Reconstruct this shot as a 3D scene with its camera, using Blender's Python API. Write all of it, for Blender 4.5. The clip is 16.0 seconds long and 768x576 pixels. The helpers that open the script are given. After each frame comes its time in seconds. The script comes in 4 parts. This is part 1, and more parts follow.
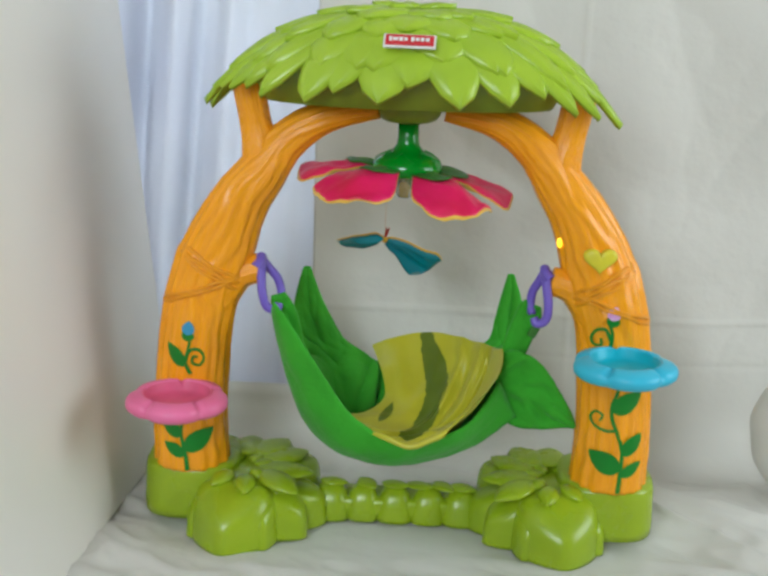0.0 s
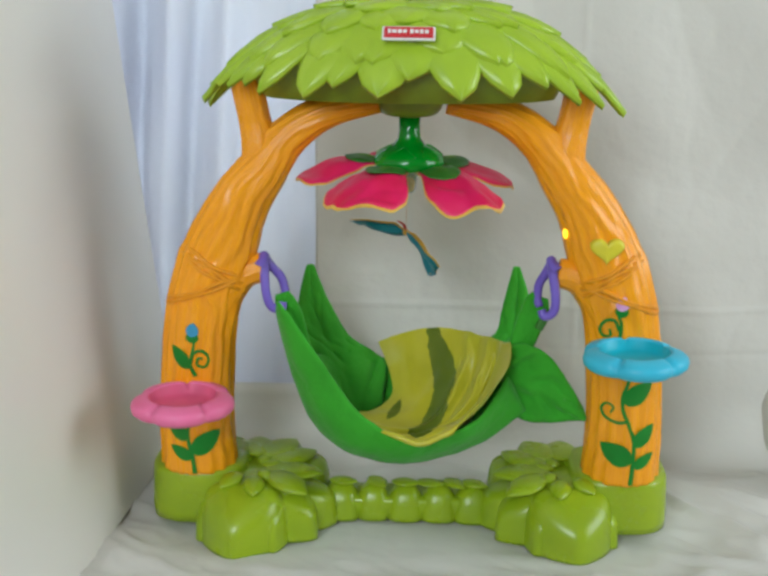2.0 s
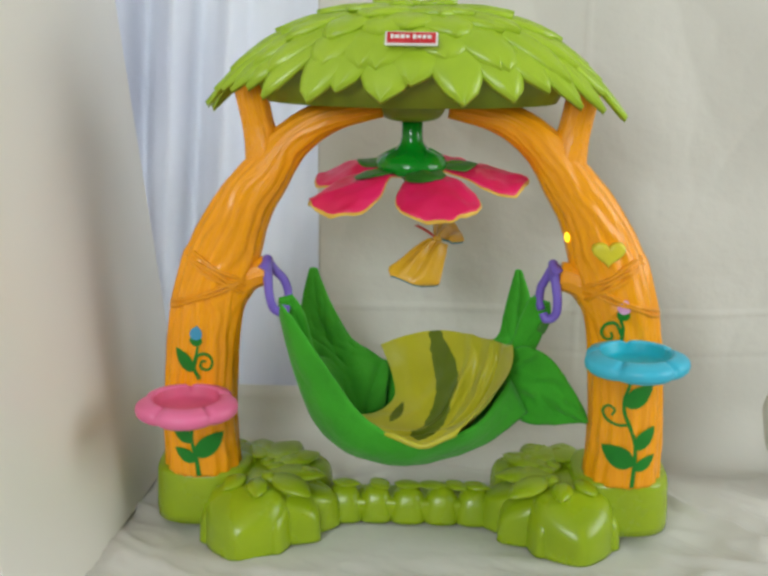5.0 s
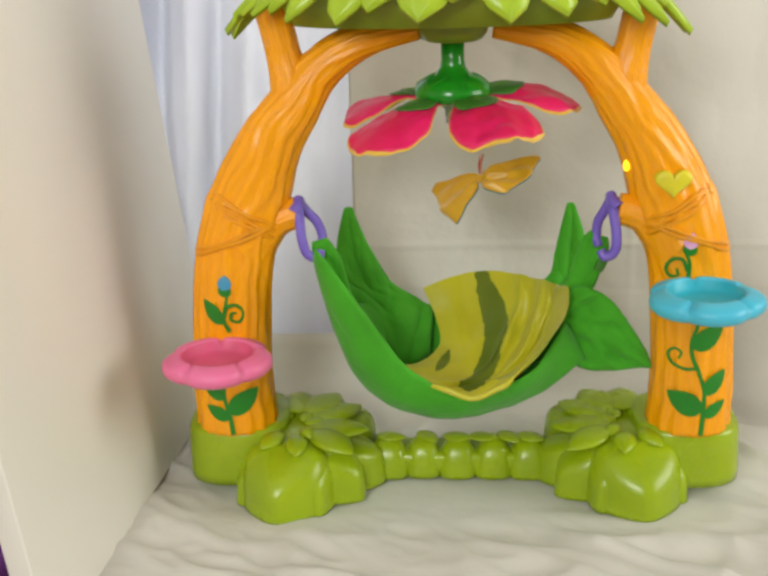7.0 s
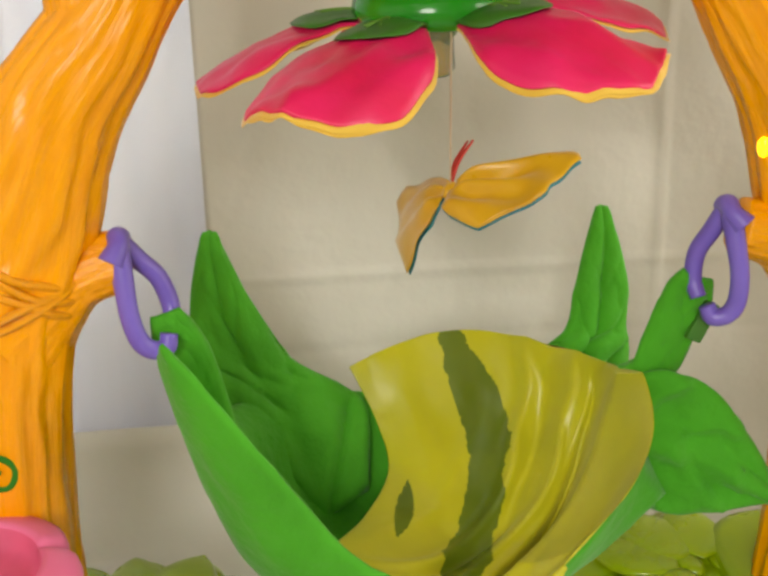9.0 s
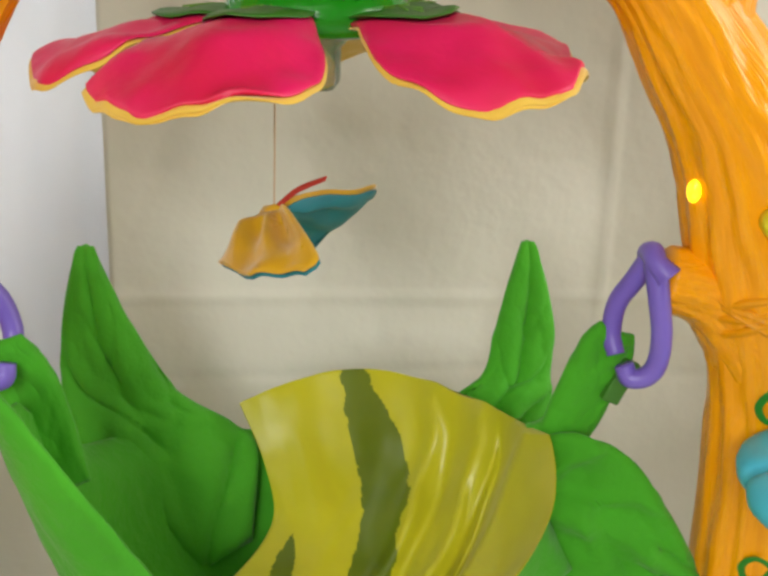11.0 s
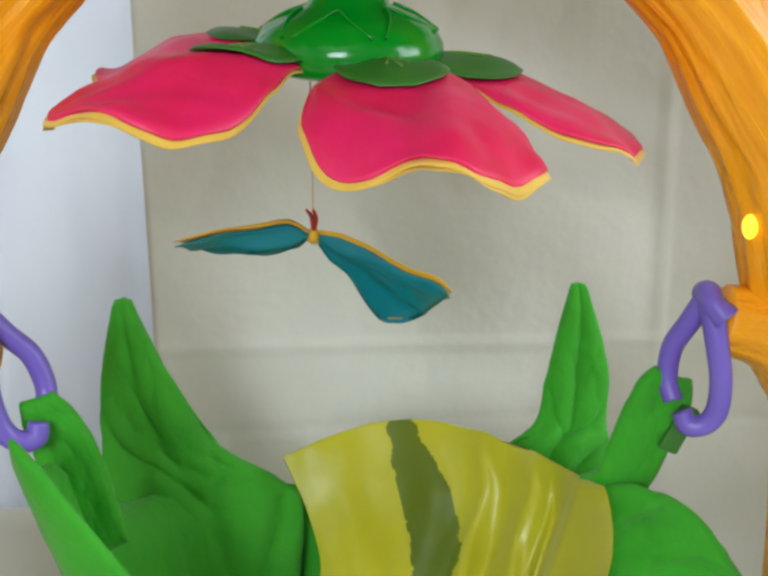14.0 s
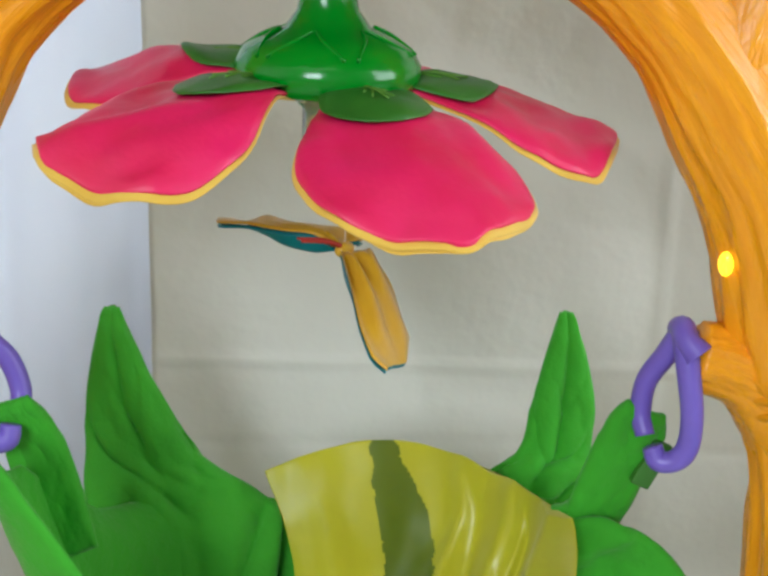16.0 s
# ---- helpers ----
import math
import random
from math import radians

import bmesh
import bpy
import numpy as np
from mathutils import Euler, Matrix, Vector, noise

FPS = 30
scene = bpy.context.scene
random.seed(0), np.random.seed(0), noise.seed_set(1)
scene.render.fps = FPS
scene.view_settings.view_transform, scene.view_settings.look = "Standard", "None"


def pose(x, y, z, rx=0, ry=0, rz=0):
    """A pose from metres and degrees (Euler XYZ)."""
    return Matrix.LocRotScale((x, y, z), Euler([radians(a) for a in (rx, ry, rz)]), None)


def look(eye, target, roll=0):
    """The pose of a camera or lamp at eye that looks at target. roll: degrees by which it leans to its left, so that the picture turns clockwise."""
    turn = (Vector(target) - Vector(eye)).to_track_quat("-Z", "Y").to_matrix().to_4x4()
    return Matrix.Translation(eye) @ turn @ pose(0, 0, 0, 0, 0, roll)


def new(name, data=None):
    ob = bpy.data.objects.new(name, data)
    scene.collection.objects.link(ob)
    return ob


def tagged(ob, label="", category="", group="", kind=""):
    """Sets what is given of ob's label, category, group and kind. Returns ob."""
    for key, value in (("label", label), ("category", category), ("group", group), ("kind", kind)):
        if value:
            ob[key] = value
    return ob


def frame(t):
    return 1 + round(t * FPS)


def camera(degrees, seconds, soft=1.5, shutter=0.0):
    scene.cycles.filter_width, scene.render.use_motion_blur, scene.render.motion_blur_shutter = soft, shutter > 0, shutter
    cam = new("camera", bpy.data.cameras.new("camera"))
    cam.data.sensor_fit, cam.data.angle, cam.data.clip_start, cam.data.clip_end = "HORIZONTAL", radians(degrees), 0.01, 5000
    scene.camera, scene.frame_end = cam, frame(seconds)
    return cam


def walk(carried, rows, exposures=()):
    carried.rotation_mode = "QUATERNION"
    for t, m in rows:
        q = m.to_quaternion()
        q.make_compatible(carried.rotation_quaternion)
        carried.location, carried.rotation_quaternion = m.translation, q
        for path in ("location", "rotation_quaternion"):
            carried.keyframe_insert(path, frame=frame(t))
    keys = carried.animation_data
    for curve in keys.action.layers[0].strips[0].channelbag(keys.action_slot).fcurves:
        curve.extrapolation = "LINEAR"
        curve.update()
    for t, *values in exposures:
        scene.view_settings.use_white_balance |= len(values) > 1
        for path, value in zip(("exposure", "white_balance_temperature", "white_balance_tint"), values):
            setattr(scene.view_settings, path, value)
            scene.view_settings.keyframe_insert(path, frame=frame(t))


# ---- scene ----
cam = camera(38.2, 16.0, soft=3.0)
METRES, EYE, TILT, LEAN, TURN = 0.785, 0.512, -15.0, -2.0, 3.0
ROWS = [
    (0.0, 0.0, 0.0, 0.0, 0.0, 0.0, -0.0),
    (0.5, -0.0009, 0.005, 0.0, 0.14, 0.09, 0.9),
    (1.0, -0.0019, 0.0091, 0.0002, 0.01, 0.04, 1.17),
    (1.5, -0.0028, 0.0158, 0.0003, -0.06, -0.43, 1.56),
    (2.0, -0.0035, 0.0149, 0.0002, 0.1, -0.2, 1.54),
    (2.5, -0.004, 0.0077, -0.0008, 0.01, 0.27, 1.81),
    (3.0, -0.0047, 0.0051, -0.0013, 0.09, 0.06, 2.12),
    (3.5, -0.0069, 0.0035, -0.0001, -0.24, -0.08, 2.15),
    (4.0, -0.0055, 0.0043, 0.0027, -0.16, -0.02, 1.9),
    (6.5, -0.0047, 0.0337, 0.0024, 0.69, -2.16, 1.8),
    (7.0, -0.018, 0.1119, 0.0117, 1.71, -3.56, 3.37),
    (7.5, -0.0444, 0.2217, 0.0272, 1.14, -4.26, 2.37),
    (8.0, -0.0766, 0.3823, 0.0435, 1.6, -5.29, 0.31),
    (8.5, -0.0843, 0.5751, 0.0591, -5.56, -5.74, 4.35),
    (9.0, -0.0904, 0.7147, 0.0714, -8.64, -7.25, 5.32),
    (9.5, -0.0963, 0.7953, 0.0724, -10.3, -7.9, 4.48),
    (10.0, -0.0636, 0.7788, 0.0788, -10.06, -7.85, 2.94),
    (12.5, -0.0044, 0.7887, 0.0728, -6.16, -5.47, 3.24),
    (13.0, -0.0004, 0.7932, 0.0727, -5.65, -5.28, 3.67),
    (13.5, -0.0118, 0.7969, 0.0748, -5.98, -4.55, 3.36),
    (14.0, -0.008, 0.7987, 0.075, -5.43, -4.57, 3.62),
    (14.5, -0.0055, 0.8025, 0.0747, -4.8, -4.62, 3.33),
    (15.0, 0.0009, 0.8041, 0.0758, -4.04, -4.34, 3.03),
    (15.5, 0.0089, 0.7954, 0.0761, -4.04, -4.04, 2.27),
    (16.0, 0.0249, 0.7947, 0.0761, -2.96, -3.65, 1.13),
]
EXPOSURES = [(0, -0.31, 5800, 3), (4, -0.37, 5950, 3), (6.5, -0.18, 6700, 6), (7.0, -0.1, 6800, 7), (8.5, 0.0, 7400, 8), (10, 0.05, 7300, 8), (12.5, 0.01, 6350, 2), (16, -0.01, 5900, 4)]
walk(cam, [(t, pose(0.023, -1.0, EYE, TILT, LEAN, TURN) @ pose(METRES * x, METRES * y, METRES * z, 90 + pitch, roll, yaw)) for t, x, y, z, yaw, pitch, roll in ROWS], EXPOSURES)

# ---- daylight: sky, and two windows of the room ----
world = bpy.data.worlds.new("world")
scene.world = world
world.use_nodes = True
wn = world.node_tree.nodes
sky = wn.new("ShaderNodeTexSky")
sky.sky_type, sky.sun_disc = "NISHITA", False
sky.sun_elevation, sky.sun_rotation = radians(35), radians(140)
world.node_tree.links.new(sky.outputs[0], wn["Background"].inputs[0])
wn["Background"].inputs[1].default_value = 0.1


def window_light(name, eye, target, w, h, watts, colour):
    data = bpy.data.lights.new(name, "AREA")
    data.shape, data.size, data.size_y, data.energy, data.color = "RECTANGLE", w, h, watts, colour
    ob = new(name, data)
    ob.matrix_world = look(eye, target)
    return ob


window_light("window_light_right", (1.86, -0.45, 0.95), (0.0, -0.45, 0.8), 1.0, 1.2, 25, (1.0, 0.99, 0.97))
window_light("window_light_front", (-0.75, -2.76, 1.5), (-0.75, 0.0, 1.3), 1.0, 1.1, 55, (0.97, 0.99, 1.0))
window_light("window_light_curtain", (-0.34, 0.60, 0.62), (-0.34, 0.0, 0.62), 0.42, 1.0, 9.5, (0.90, 0.95, 1.0))

# ---- materials ----


def material(name, colour, rough=0.5, second=None, scale=60.0, bump=0.0, bump_scale=200.0, metal=0.0, coat=0.0, sheen=0.0, spec=0.5, stretch=(1, 1, 1), uv=False, trans=0.0, relief=0.001):
    m = bpy.data.materials.new(name)
    m.use_nodes = True
    nt = m.node_tree
    n, ln = nt.nodes, nt.links
    b = n["Principled BSDF"]
    b.inputs["Roughness"].default_value = rough
    b.inputs["Metallic"].default_value = metal
    b.inputs["Coat Weight"].default_value = coat
    b.inputs["Sheen Weight"].default_value = sheen
    b.inputs["Specular IOR Level"].default_value = spec
    b.inputs["Transmission Weight"].default_value = trans
    co = n.new("ShaderNodeTexCoord")
    mp = n.new("ShaderNodeMapping")
    mp.inputs["Scale"].default_value = stretch
    ln.new(co.outputs["UV" if uv else "Object"], mp.inputs["Vector"])
    t1 = n.new("ShaderNodeTexNoise")
    t1.inputs["Scale"].default_value, t1.inputs["Detail"].default_value = scale, 4
    ln.new(mp.outputs[0], t1.inputs["Vector"])
    mix = n.new("ShaderNodeMix")
    mix.data_type = "RGBA"
    second = second or tuple(c * 0.86 for c in colour)
    mix.inputs["A"].default_value = (*colour, 1)
    mix.inputs["B"].default_value = (*second, 1)
    ramp = n.new("ShaderNodeValToRGB")
    ramp.color_ramp.elements[0].position, ramp.color_ramp.elements[1].position = 0.35, 0.7
    ln.new(t1.outputs[0], ramp.inputs[0])
    ln.new(ramp.outputs[0], mix.inputs["Factor"])
    ln.new(mix.outputs["Result"], b.inputs["Base Color"])
    t2 = n.new("ShaderNodeTexNoise")
    t2.inputs["Scale"].default_value, t2.inputs["Detail"].default_value = bump_scale, 5
    ln.new(mp.outputs[0], t2.inputs["Vector"])
    rr = n.new("ShaderNodeMapRange")
    rr.inputs["To Min"].default_value, rr.inputs["To Max"].default_value = max(0.02, rough - 0.07), min(1, rough + 0.07)
    ln.new(t1.outputs[0], rr.inputs["Value"])
    ln.new(rr.outputs[0], b.inputs["Roughness"])
    if bump:
        bp = n.new("ShaderNodeBump")
        bp.inputs["Strength"].default_value, bp.inputs["Distance"].default_value = bump, relief
        ln.new(t2.outputs[0], bp.inputs["Height"])
        ln.new(bp.outputs[0], b.inputs["Normal"])
    return m


BARK = material("orange_moulded_plastic", (0.97, 0.395, 0.005), 0.28, (0.91, 0.335, 0.003), 9, 0.55, 5, relief=0.003, uv=True, stretch=(6, 1.2, 1))
LIME = material("lime_plastic", (0.40, 0.56, 0.030), 0.32, (0.34, 0.50, 0.022), 25, 0.06, 300)
BASE_LIME = material("base_lime_plastic", (0.32, 0.43, 0.008), 0.28, (0.26, 0.37, 0.006), 22, 0.06, 300)
# LIME at half strength: the shade beneath the roof is put into the colour
UNDER = material("shaded_lime_plastic", (0.20, 0.28, 0.015), 0.4)
GREEN = material("green_gloss_plastic", (0.012, 0.26, 0.012), 0.16, (0.008, 0.20, 0.01), 40)
PINK = material("pink_plastic", (0.82, 0.175, 0.36), 0.42, (0.76, 0.15, 0.31), 30, 0.05, 250)
PINK_IN = material("deep_pink_plastic", (0.72, 0.10, 0.22), 0.45)
BLUE = material("sky_blue_plastic", (0.07, 0.53, 0.72), 0.4, (0.06, 0.46, 0.65), 30, 0.05, 250)
BLUE_IN = material("deep_blue_plastic", (0.02, 0.45, 0.58), 0.42)
PURPLE = material("violet_plastic", (0.20, 0.135, 0.58), 0.36, (0.16, 0.10, 0.50), 40)
YELLOW = material("yellow_plastic", (0.78, 0.68, 0.03), 0.4)
VINE = material("vine_print", (0.01, 0.22, 0.012), 0.4)
BUD_BLUE = material("bud_blue_print", (0.06, 0.33, 0.55), 0.4)
BUD_PINK = material("bud_pink_print", (0.75, 0.30, 0.60), 0.4, (0.85, 0.6, 0.75), 90)
RED_PRINT = material("red_print", (0.62, 0.02, 0.03), 0.45)
WHITE_PRINT = material("white_print", (0.85, 0.83, 0.80), 0.45)
PETAL = material("pink_satin", (0.80, 0.012, 0.130), 0.44, (0.68, 0.008, 0.060), 26, 0.45, 48, relief=0.0032)
LINING = material("yellow_felt", (0.80, 0.52, 0.07), 0.8, (0.72, 0.44, 0.05), 60, 0.2, 1500, sheen=0.3)
SEPAL = material("dark_green_satin", (0.03, 0.14, 0.012), 0.45, (0.05, 0.19, 0.02), 60, 0.15, 1500)
SEPAL_VEIN = material("sepal_vein", (0.13, 0.30, 0.03), 0.6)
GOLD = material("gold_satin", (0.70, 0.40, 0.016), 0.29, (0.60, 0.32, 0.012), 40, 0.15, 1500, sheen=0.2)
TEAL = material("teal_satin", (0.008, 0.20, 0.25), 0.42, (0.006, 0.16, 0.21), 40, 0.15, 1500)
THREAD_RED = material("red_cord", (0.50, 0.03, 0.02), 0.7)
THREAD = material("tan_thread", (0.62, 0.45, 0.30), 0.6)
PLUSH = material("green_plush", (0.050, 0.37, 0.008), 0.85, (0.040, 0.30, 0.006), 22, 0.9, 90, sheen=0.12, relief=0.0022)
PLUSH_IN = material("inner_green_plush", (0.056, 0.37, 0.011), 0.85, (0.044, 0.30, 0.009), 25, 0.9, 80, sheen=0.12, relief=0.0026)
SATIN = material("lime_satin", (0.54, 0.50, 0.018), 0.35, (0.42, 0.41, 0.015), 14, 0.08, 42, sheen=0.1, relief=0.0030)
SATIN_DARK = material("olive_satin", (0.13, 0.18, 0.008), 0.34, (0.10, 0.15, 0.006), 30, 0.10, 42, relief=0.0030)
CLEAR = material("clear_plastic", (0.9, 0.9, 0.85), 0.1, trans=0.85)
SHEET = material("cream_cotton_sheet", (0.665, 0.645, 0.585), 0.9, (0.62, 0.60, 0.54), 5, 0.5, 9, sheen=0.1, relief=0.012)
CLOTH = material("white_cotton_cloth", (0.80, 0.80, 0.82), 0.85, (0.75, 0.75, 0.80), 7, 0.3, 900)
cn = CLOTH.node_tree.nodes
thin = cn.new("ShaderNodeBsdfTranslucent")
thin.inputs["Color"].default_value = (0.82, 0.84, 0.90, 1)
blend = cn.new("ShaderNodeMixShader")
blend.inputs[0].default_value = 0.3
CLOTH.node_tree.links.new(cn["Principled BSDF"].outputs[0], blend.inputs[1])
CLOTH.node_tree.links.new(thin.outputs[0], blend.inputs[2])
CLOTH.node_tree.links.new(blend.outputs[0], cn["Material Output"].inputs[0])
PANEL = material("cream_painted_board", (0.84, 0.81, 0.74), 0.34, (0.81, 0.77, 0.70), 3, 0.06, 60)
WALL = material("off_white_plaster", (0.66, 0.64, 0.60), 0.9, (0.62, 0.60, 0.56), 4, 0.3, 90)
FLOOR = material("brown_floor_boards", (0.30, 0.19, 0.11), 0.5, (0.22, 0.13, 0.07), 6, 0.3, 60, stretch=(1, 8, 1))
VIOLET_BOX = material("violet_fabric", (0.17, 0.03, 0.26), 0.8)
PINK_BOX = material("pale_pink_paper", (0.62, 0.42, 0.44), 0.7)
DARK = material("dark_grey_paint", (0.05, 0.05, 0.055), 0.6)
LED = material("amber_lamp", (0.9, 0.6, 0.02), 0.2)
lb = LED.node_tree.nodes["Principled BSDF"]
lb.inputs["Emission Color"].default_value, lb.inputs["Emission Strength"].default_value = (1.0, 0.50, 0.015, 1), 3.0

# ---- helpers of this scene ----


def part(name, bm, mats, parent=None, label="", smooth=True, normals=True):
    if normals:
        bmesh.ops.recalc_face_normals(bm, faces=bm.faces[:])
    me = bpy.data.meshes.new(name)
    bm.to_mesh(me)
    bm.free()
    for m in (mats if isinstance(mats, (list, tuple)) else [mats]):
        me.materials.append(m)
    if smooth:
        me.polygons.foreach_set("use_smooth", [True] * len(me.polygons))
    ob = new(name, me)
    if parent:
        ob.parent = parent
    if label:
        tagged(ob, label)
    return ob


def spline(pts, n):
    """n points along a Catmull-Rom curve through rows of numbers."""
    p = np.array(pts, float)
    q = np.vstack([2 * p[0] - p[1], p, 2 * p[-1] - p[-2]])
    out = []
    for k in np.linspace(0, len(p) - 1, n):
        i = min(int(k), len(p) - 2)
        u = k - i
        a, b, c, d = q[i:i + 4]
        out.append(0.5 * (2 * b + (c - a) * u + (2 * a - 5 * b + 4 * c - d) * u * u + (3 * b - a - 3 * c + d) * u ** 3))
    return np.array(out)


def grid(bm, rows, closed=False, caps=False, mat=0, uv=None):
    """Faces over rows of points; closed joins the ends of each row."""
    vs = [[bm.verts.new(p) for p in r] for r in rows]
    m = len(vs[0])
    lay = bm.loops.layers.uv.verify()
    for i in range(len(vs) - 1):
        for j in range(m if closed else m - 1):
            k = (j + 1) % m
            f = bm.faces.new((vs[i][j], vs[i][k], vs[i + 1][k], vs[i + 1][j]))
            f.material_index = mat(i, j) if callable(mat) else mat
            for loop, (a, b) in zip(f.loops, ((i, j), (i, j + 1), (i + 1, j + 1), (i + 1, j))):
                loop[lay].uv = (b / m, a / (len(vs) - 1))
    if caps:
        bm.faces.new(vs[0])
        bm.faces.new(list(reversed(vs[-1])))
    return vs


def tube(bm, pts, radii, n=12, steps=None, caps=True):
    """A round tube through 3D points with a radius at each."""
    r = np.array(radii, float) if np.ndim(radii) else np.full(len(pts), float(radii))
    c = spline(np.column_stack([np.array(pts, float), r]), steps or len(pts) * 6)
    rows, side = [], None
    for i in range(len(c)):
        t = Vector(c[min(i + 1, len(c) - 1)][:3] - c[max(i - 1, 0)][:3]).normalized()
        if side is None:
            side = t.orthogonal().normalized()
        side = (side - t * side.dot(t)).normalized()
        up = t.cross(side)
        rows.append([Vector(c[i][:3]) + (side * math.cos(a) + up * math.sin(a)) * c[i][3] for a in np.linspace(0, 2 * math.pi, n, endpoint=False)])
    grid(bm, rows, True, caps)


def lathe(bm, profile, n=48, centre=(0, 0, 0), lobes=0, depth=0.0, caps=True):
    """A turned shape from (radius, z) rows, with a lobed outline if asked."""
    rows = []
    for r, z in profile:
        rows.append([(centre[0] + r * (1 + depth * math.cos(lobes * a)) * math.cos(a), centre[1] + r * (1 + depth * math.cos(lobes * a)) * math.sin(a), centre[2] + z)
                     for a in np.linspace(0, 2 * math.pi, n, endpoint=False)])
    grid(bm, rows, True, caps)


def slab(bm, centre, half, bevel=0.0):
    r = bmesh.ops.create_cube(bm, size=1.0)
    for v in r["verts"]:
        v.co = Vector(centre) + Vector([2 * c * h for c, h in zip(v.co, half)])
    if bevel:
        es = list({e for v in r["verts"] for e in v.link_edges})
        bmesh.ops.bevel(bm, geom=es, offset=bevel, segments=3, affect="EDGES", profile=0.5)


def nz(x, y, z=0.0):
    return noise.noise(Vector((x, y, z)))


# ---- the place: room, board, sheets ----


def room():
    x0, x1, y0, y1, h, t = -2.6, 1.9, -2.8, 0.62, 2.45, 0.12

    def wall(name, boxes):
        bm = bmesh.new()
        for c, hf in boxes:
            slab(bm, c, hf)
        tagged(part(name, bm, WALL, smooth=False), "plain off-white plastered wall of the room", "wall", kind="structure")

    cx, cy = (x0 + x1) / 2, (y0 + y1) / 2
    # north wall with a low window opening x -0.56..-0.12, z 0.1..1.15 behind the cloth
    ny = y1 + t / 2
    wall("wall_north", [((cx, ny, 0.05), ((x1 - x0) / 2 + t, t / 2, 0.05)), ((cx, ny, (h + 1.15) / 2), ((x1 - x0) / 2 + t, t / 2, (h - 1.15) / 2)),
                        (((x0 - 0.56) / 2, ny, 0.625), ((-0.56 - x0) / 2, t / 2, 0.525)), (((x1 - 0.12) / 2, ny, 0.625), ((x1 + 0.12) / 2, t / 2, 0.525))])
    wall("wall_west", [((x0 - t / 2, cy, h / 2), (t / 2, (y1 - y0) / 2, h / 2))])
    # east wall with a window opening y -0.95..0.05, z 0.35..1.55
    ex = x1 + t / 2
    wall("wall_east", [((ex, cy, 0.175), (t / 2, (y1 - y0) / 2, 0.175)), ((ex, cy, 2.0), (t / 2, (y1 - y0) / 2, 0.45)),
                       ((ex, (y0 - 0.95) / 2, 0.95), (t / 2, (-0.95 - y0) / 2, 0.6)), ((ex, (y1 + 0.05) / 2, 0.95), (t / 2, (y1 - 0.05) / 2, 0.6))])
    # south wall with a window opening x -1.4..-0.1, z 0.9..2.1
    sy = y0 - t / 2
    wall("wall_south", [((cx, sy, 0.45), ((x1 - x0) / 2, t / 2, 0.45)), ((cx, sy, 2.275), ((x1 - x0) / 2, t / 2, 0.175)),
                        (((x0 - 1.4) / 2, sy, 1.5), ((-1.4 - x0) / 2, t / 2, 0.6)), (((x1 - 0.1) / 2, sy, 1.5), ((x1 + 0.1) / 2, t / 2, 0.6))])
    bm = bmesh.new()
    slab(bm, (cx, cy, -0.06), ((x1 - x0) / 2 + t, (y1 - y0) / 2 + t, 0.05))
    tagged(part("floor", bm, FLOOR, smooth=False), "brown wooden floor under the sheet", "floor", kind="structure")
    bm = bmesh.new()
    slab(bm, (cx, cy, h + 0.05), ((x1 - x0) / 2 + t, (y1 - y0) / 2 + t, 0.05))
    tagged(part("ceiling", bm, WALL, smooth=False), "plain off-white ceiling", "ceiling", kind="structure")


def sheet_floor_z(x, y):
    """Height of the sheet on the floor: broad rumples and a few sharp creases, flat under the toy."""
    w = 0.010 * nz(x * 7, y * 7, 3) + 0.014 * (0.4 - abs(nz(x * 9 + 3, y * 16 + x * 7, 7))) + 0.007 * (0.4 - abs(nz(x * 22 + 1, y * 34 + x * 14, 2)))
    c = 0.0
    for ax, ay, ang, ln in ((0.05, -0.20, -14, 0.25), (0.22, -0.17, -32, 0.16), (0.33, -0.08, -24, 0.2), (-0.05, -0.26, 8, 0.2), (0.30, 0.03, -50, 0.12), (0.15, -0.25, 62, 0.1)):
        a = radians(ang)
        u, v = (x - ax) * math.cos(a) + (y - ay) * math.sin(a), -(x - ax) * math.sin(a) + (y - ay) * math.cos(a)
        v += 0.012 * nz(u * 14, ay * 9, 1)
        c += 0.0075 * math.exp(-(v / 0.007) ** 2 - (u / ln) ** 2)
    flat = min(1, max(0, (max(abs(x) - 0.24, -y - 0.07, y - 0.09) + 0.03) / 0.06))
    return -0.004 + flat * (w + c + 0.003)


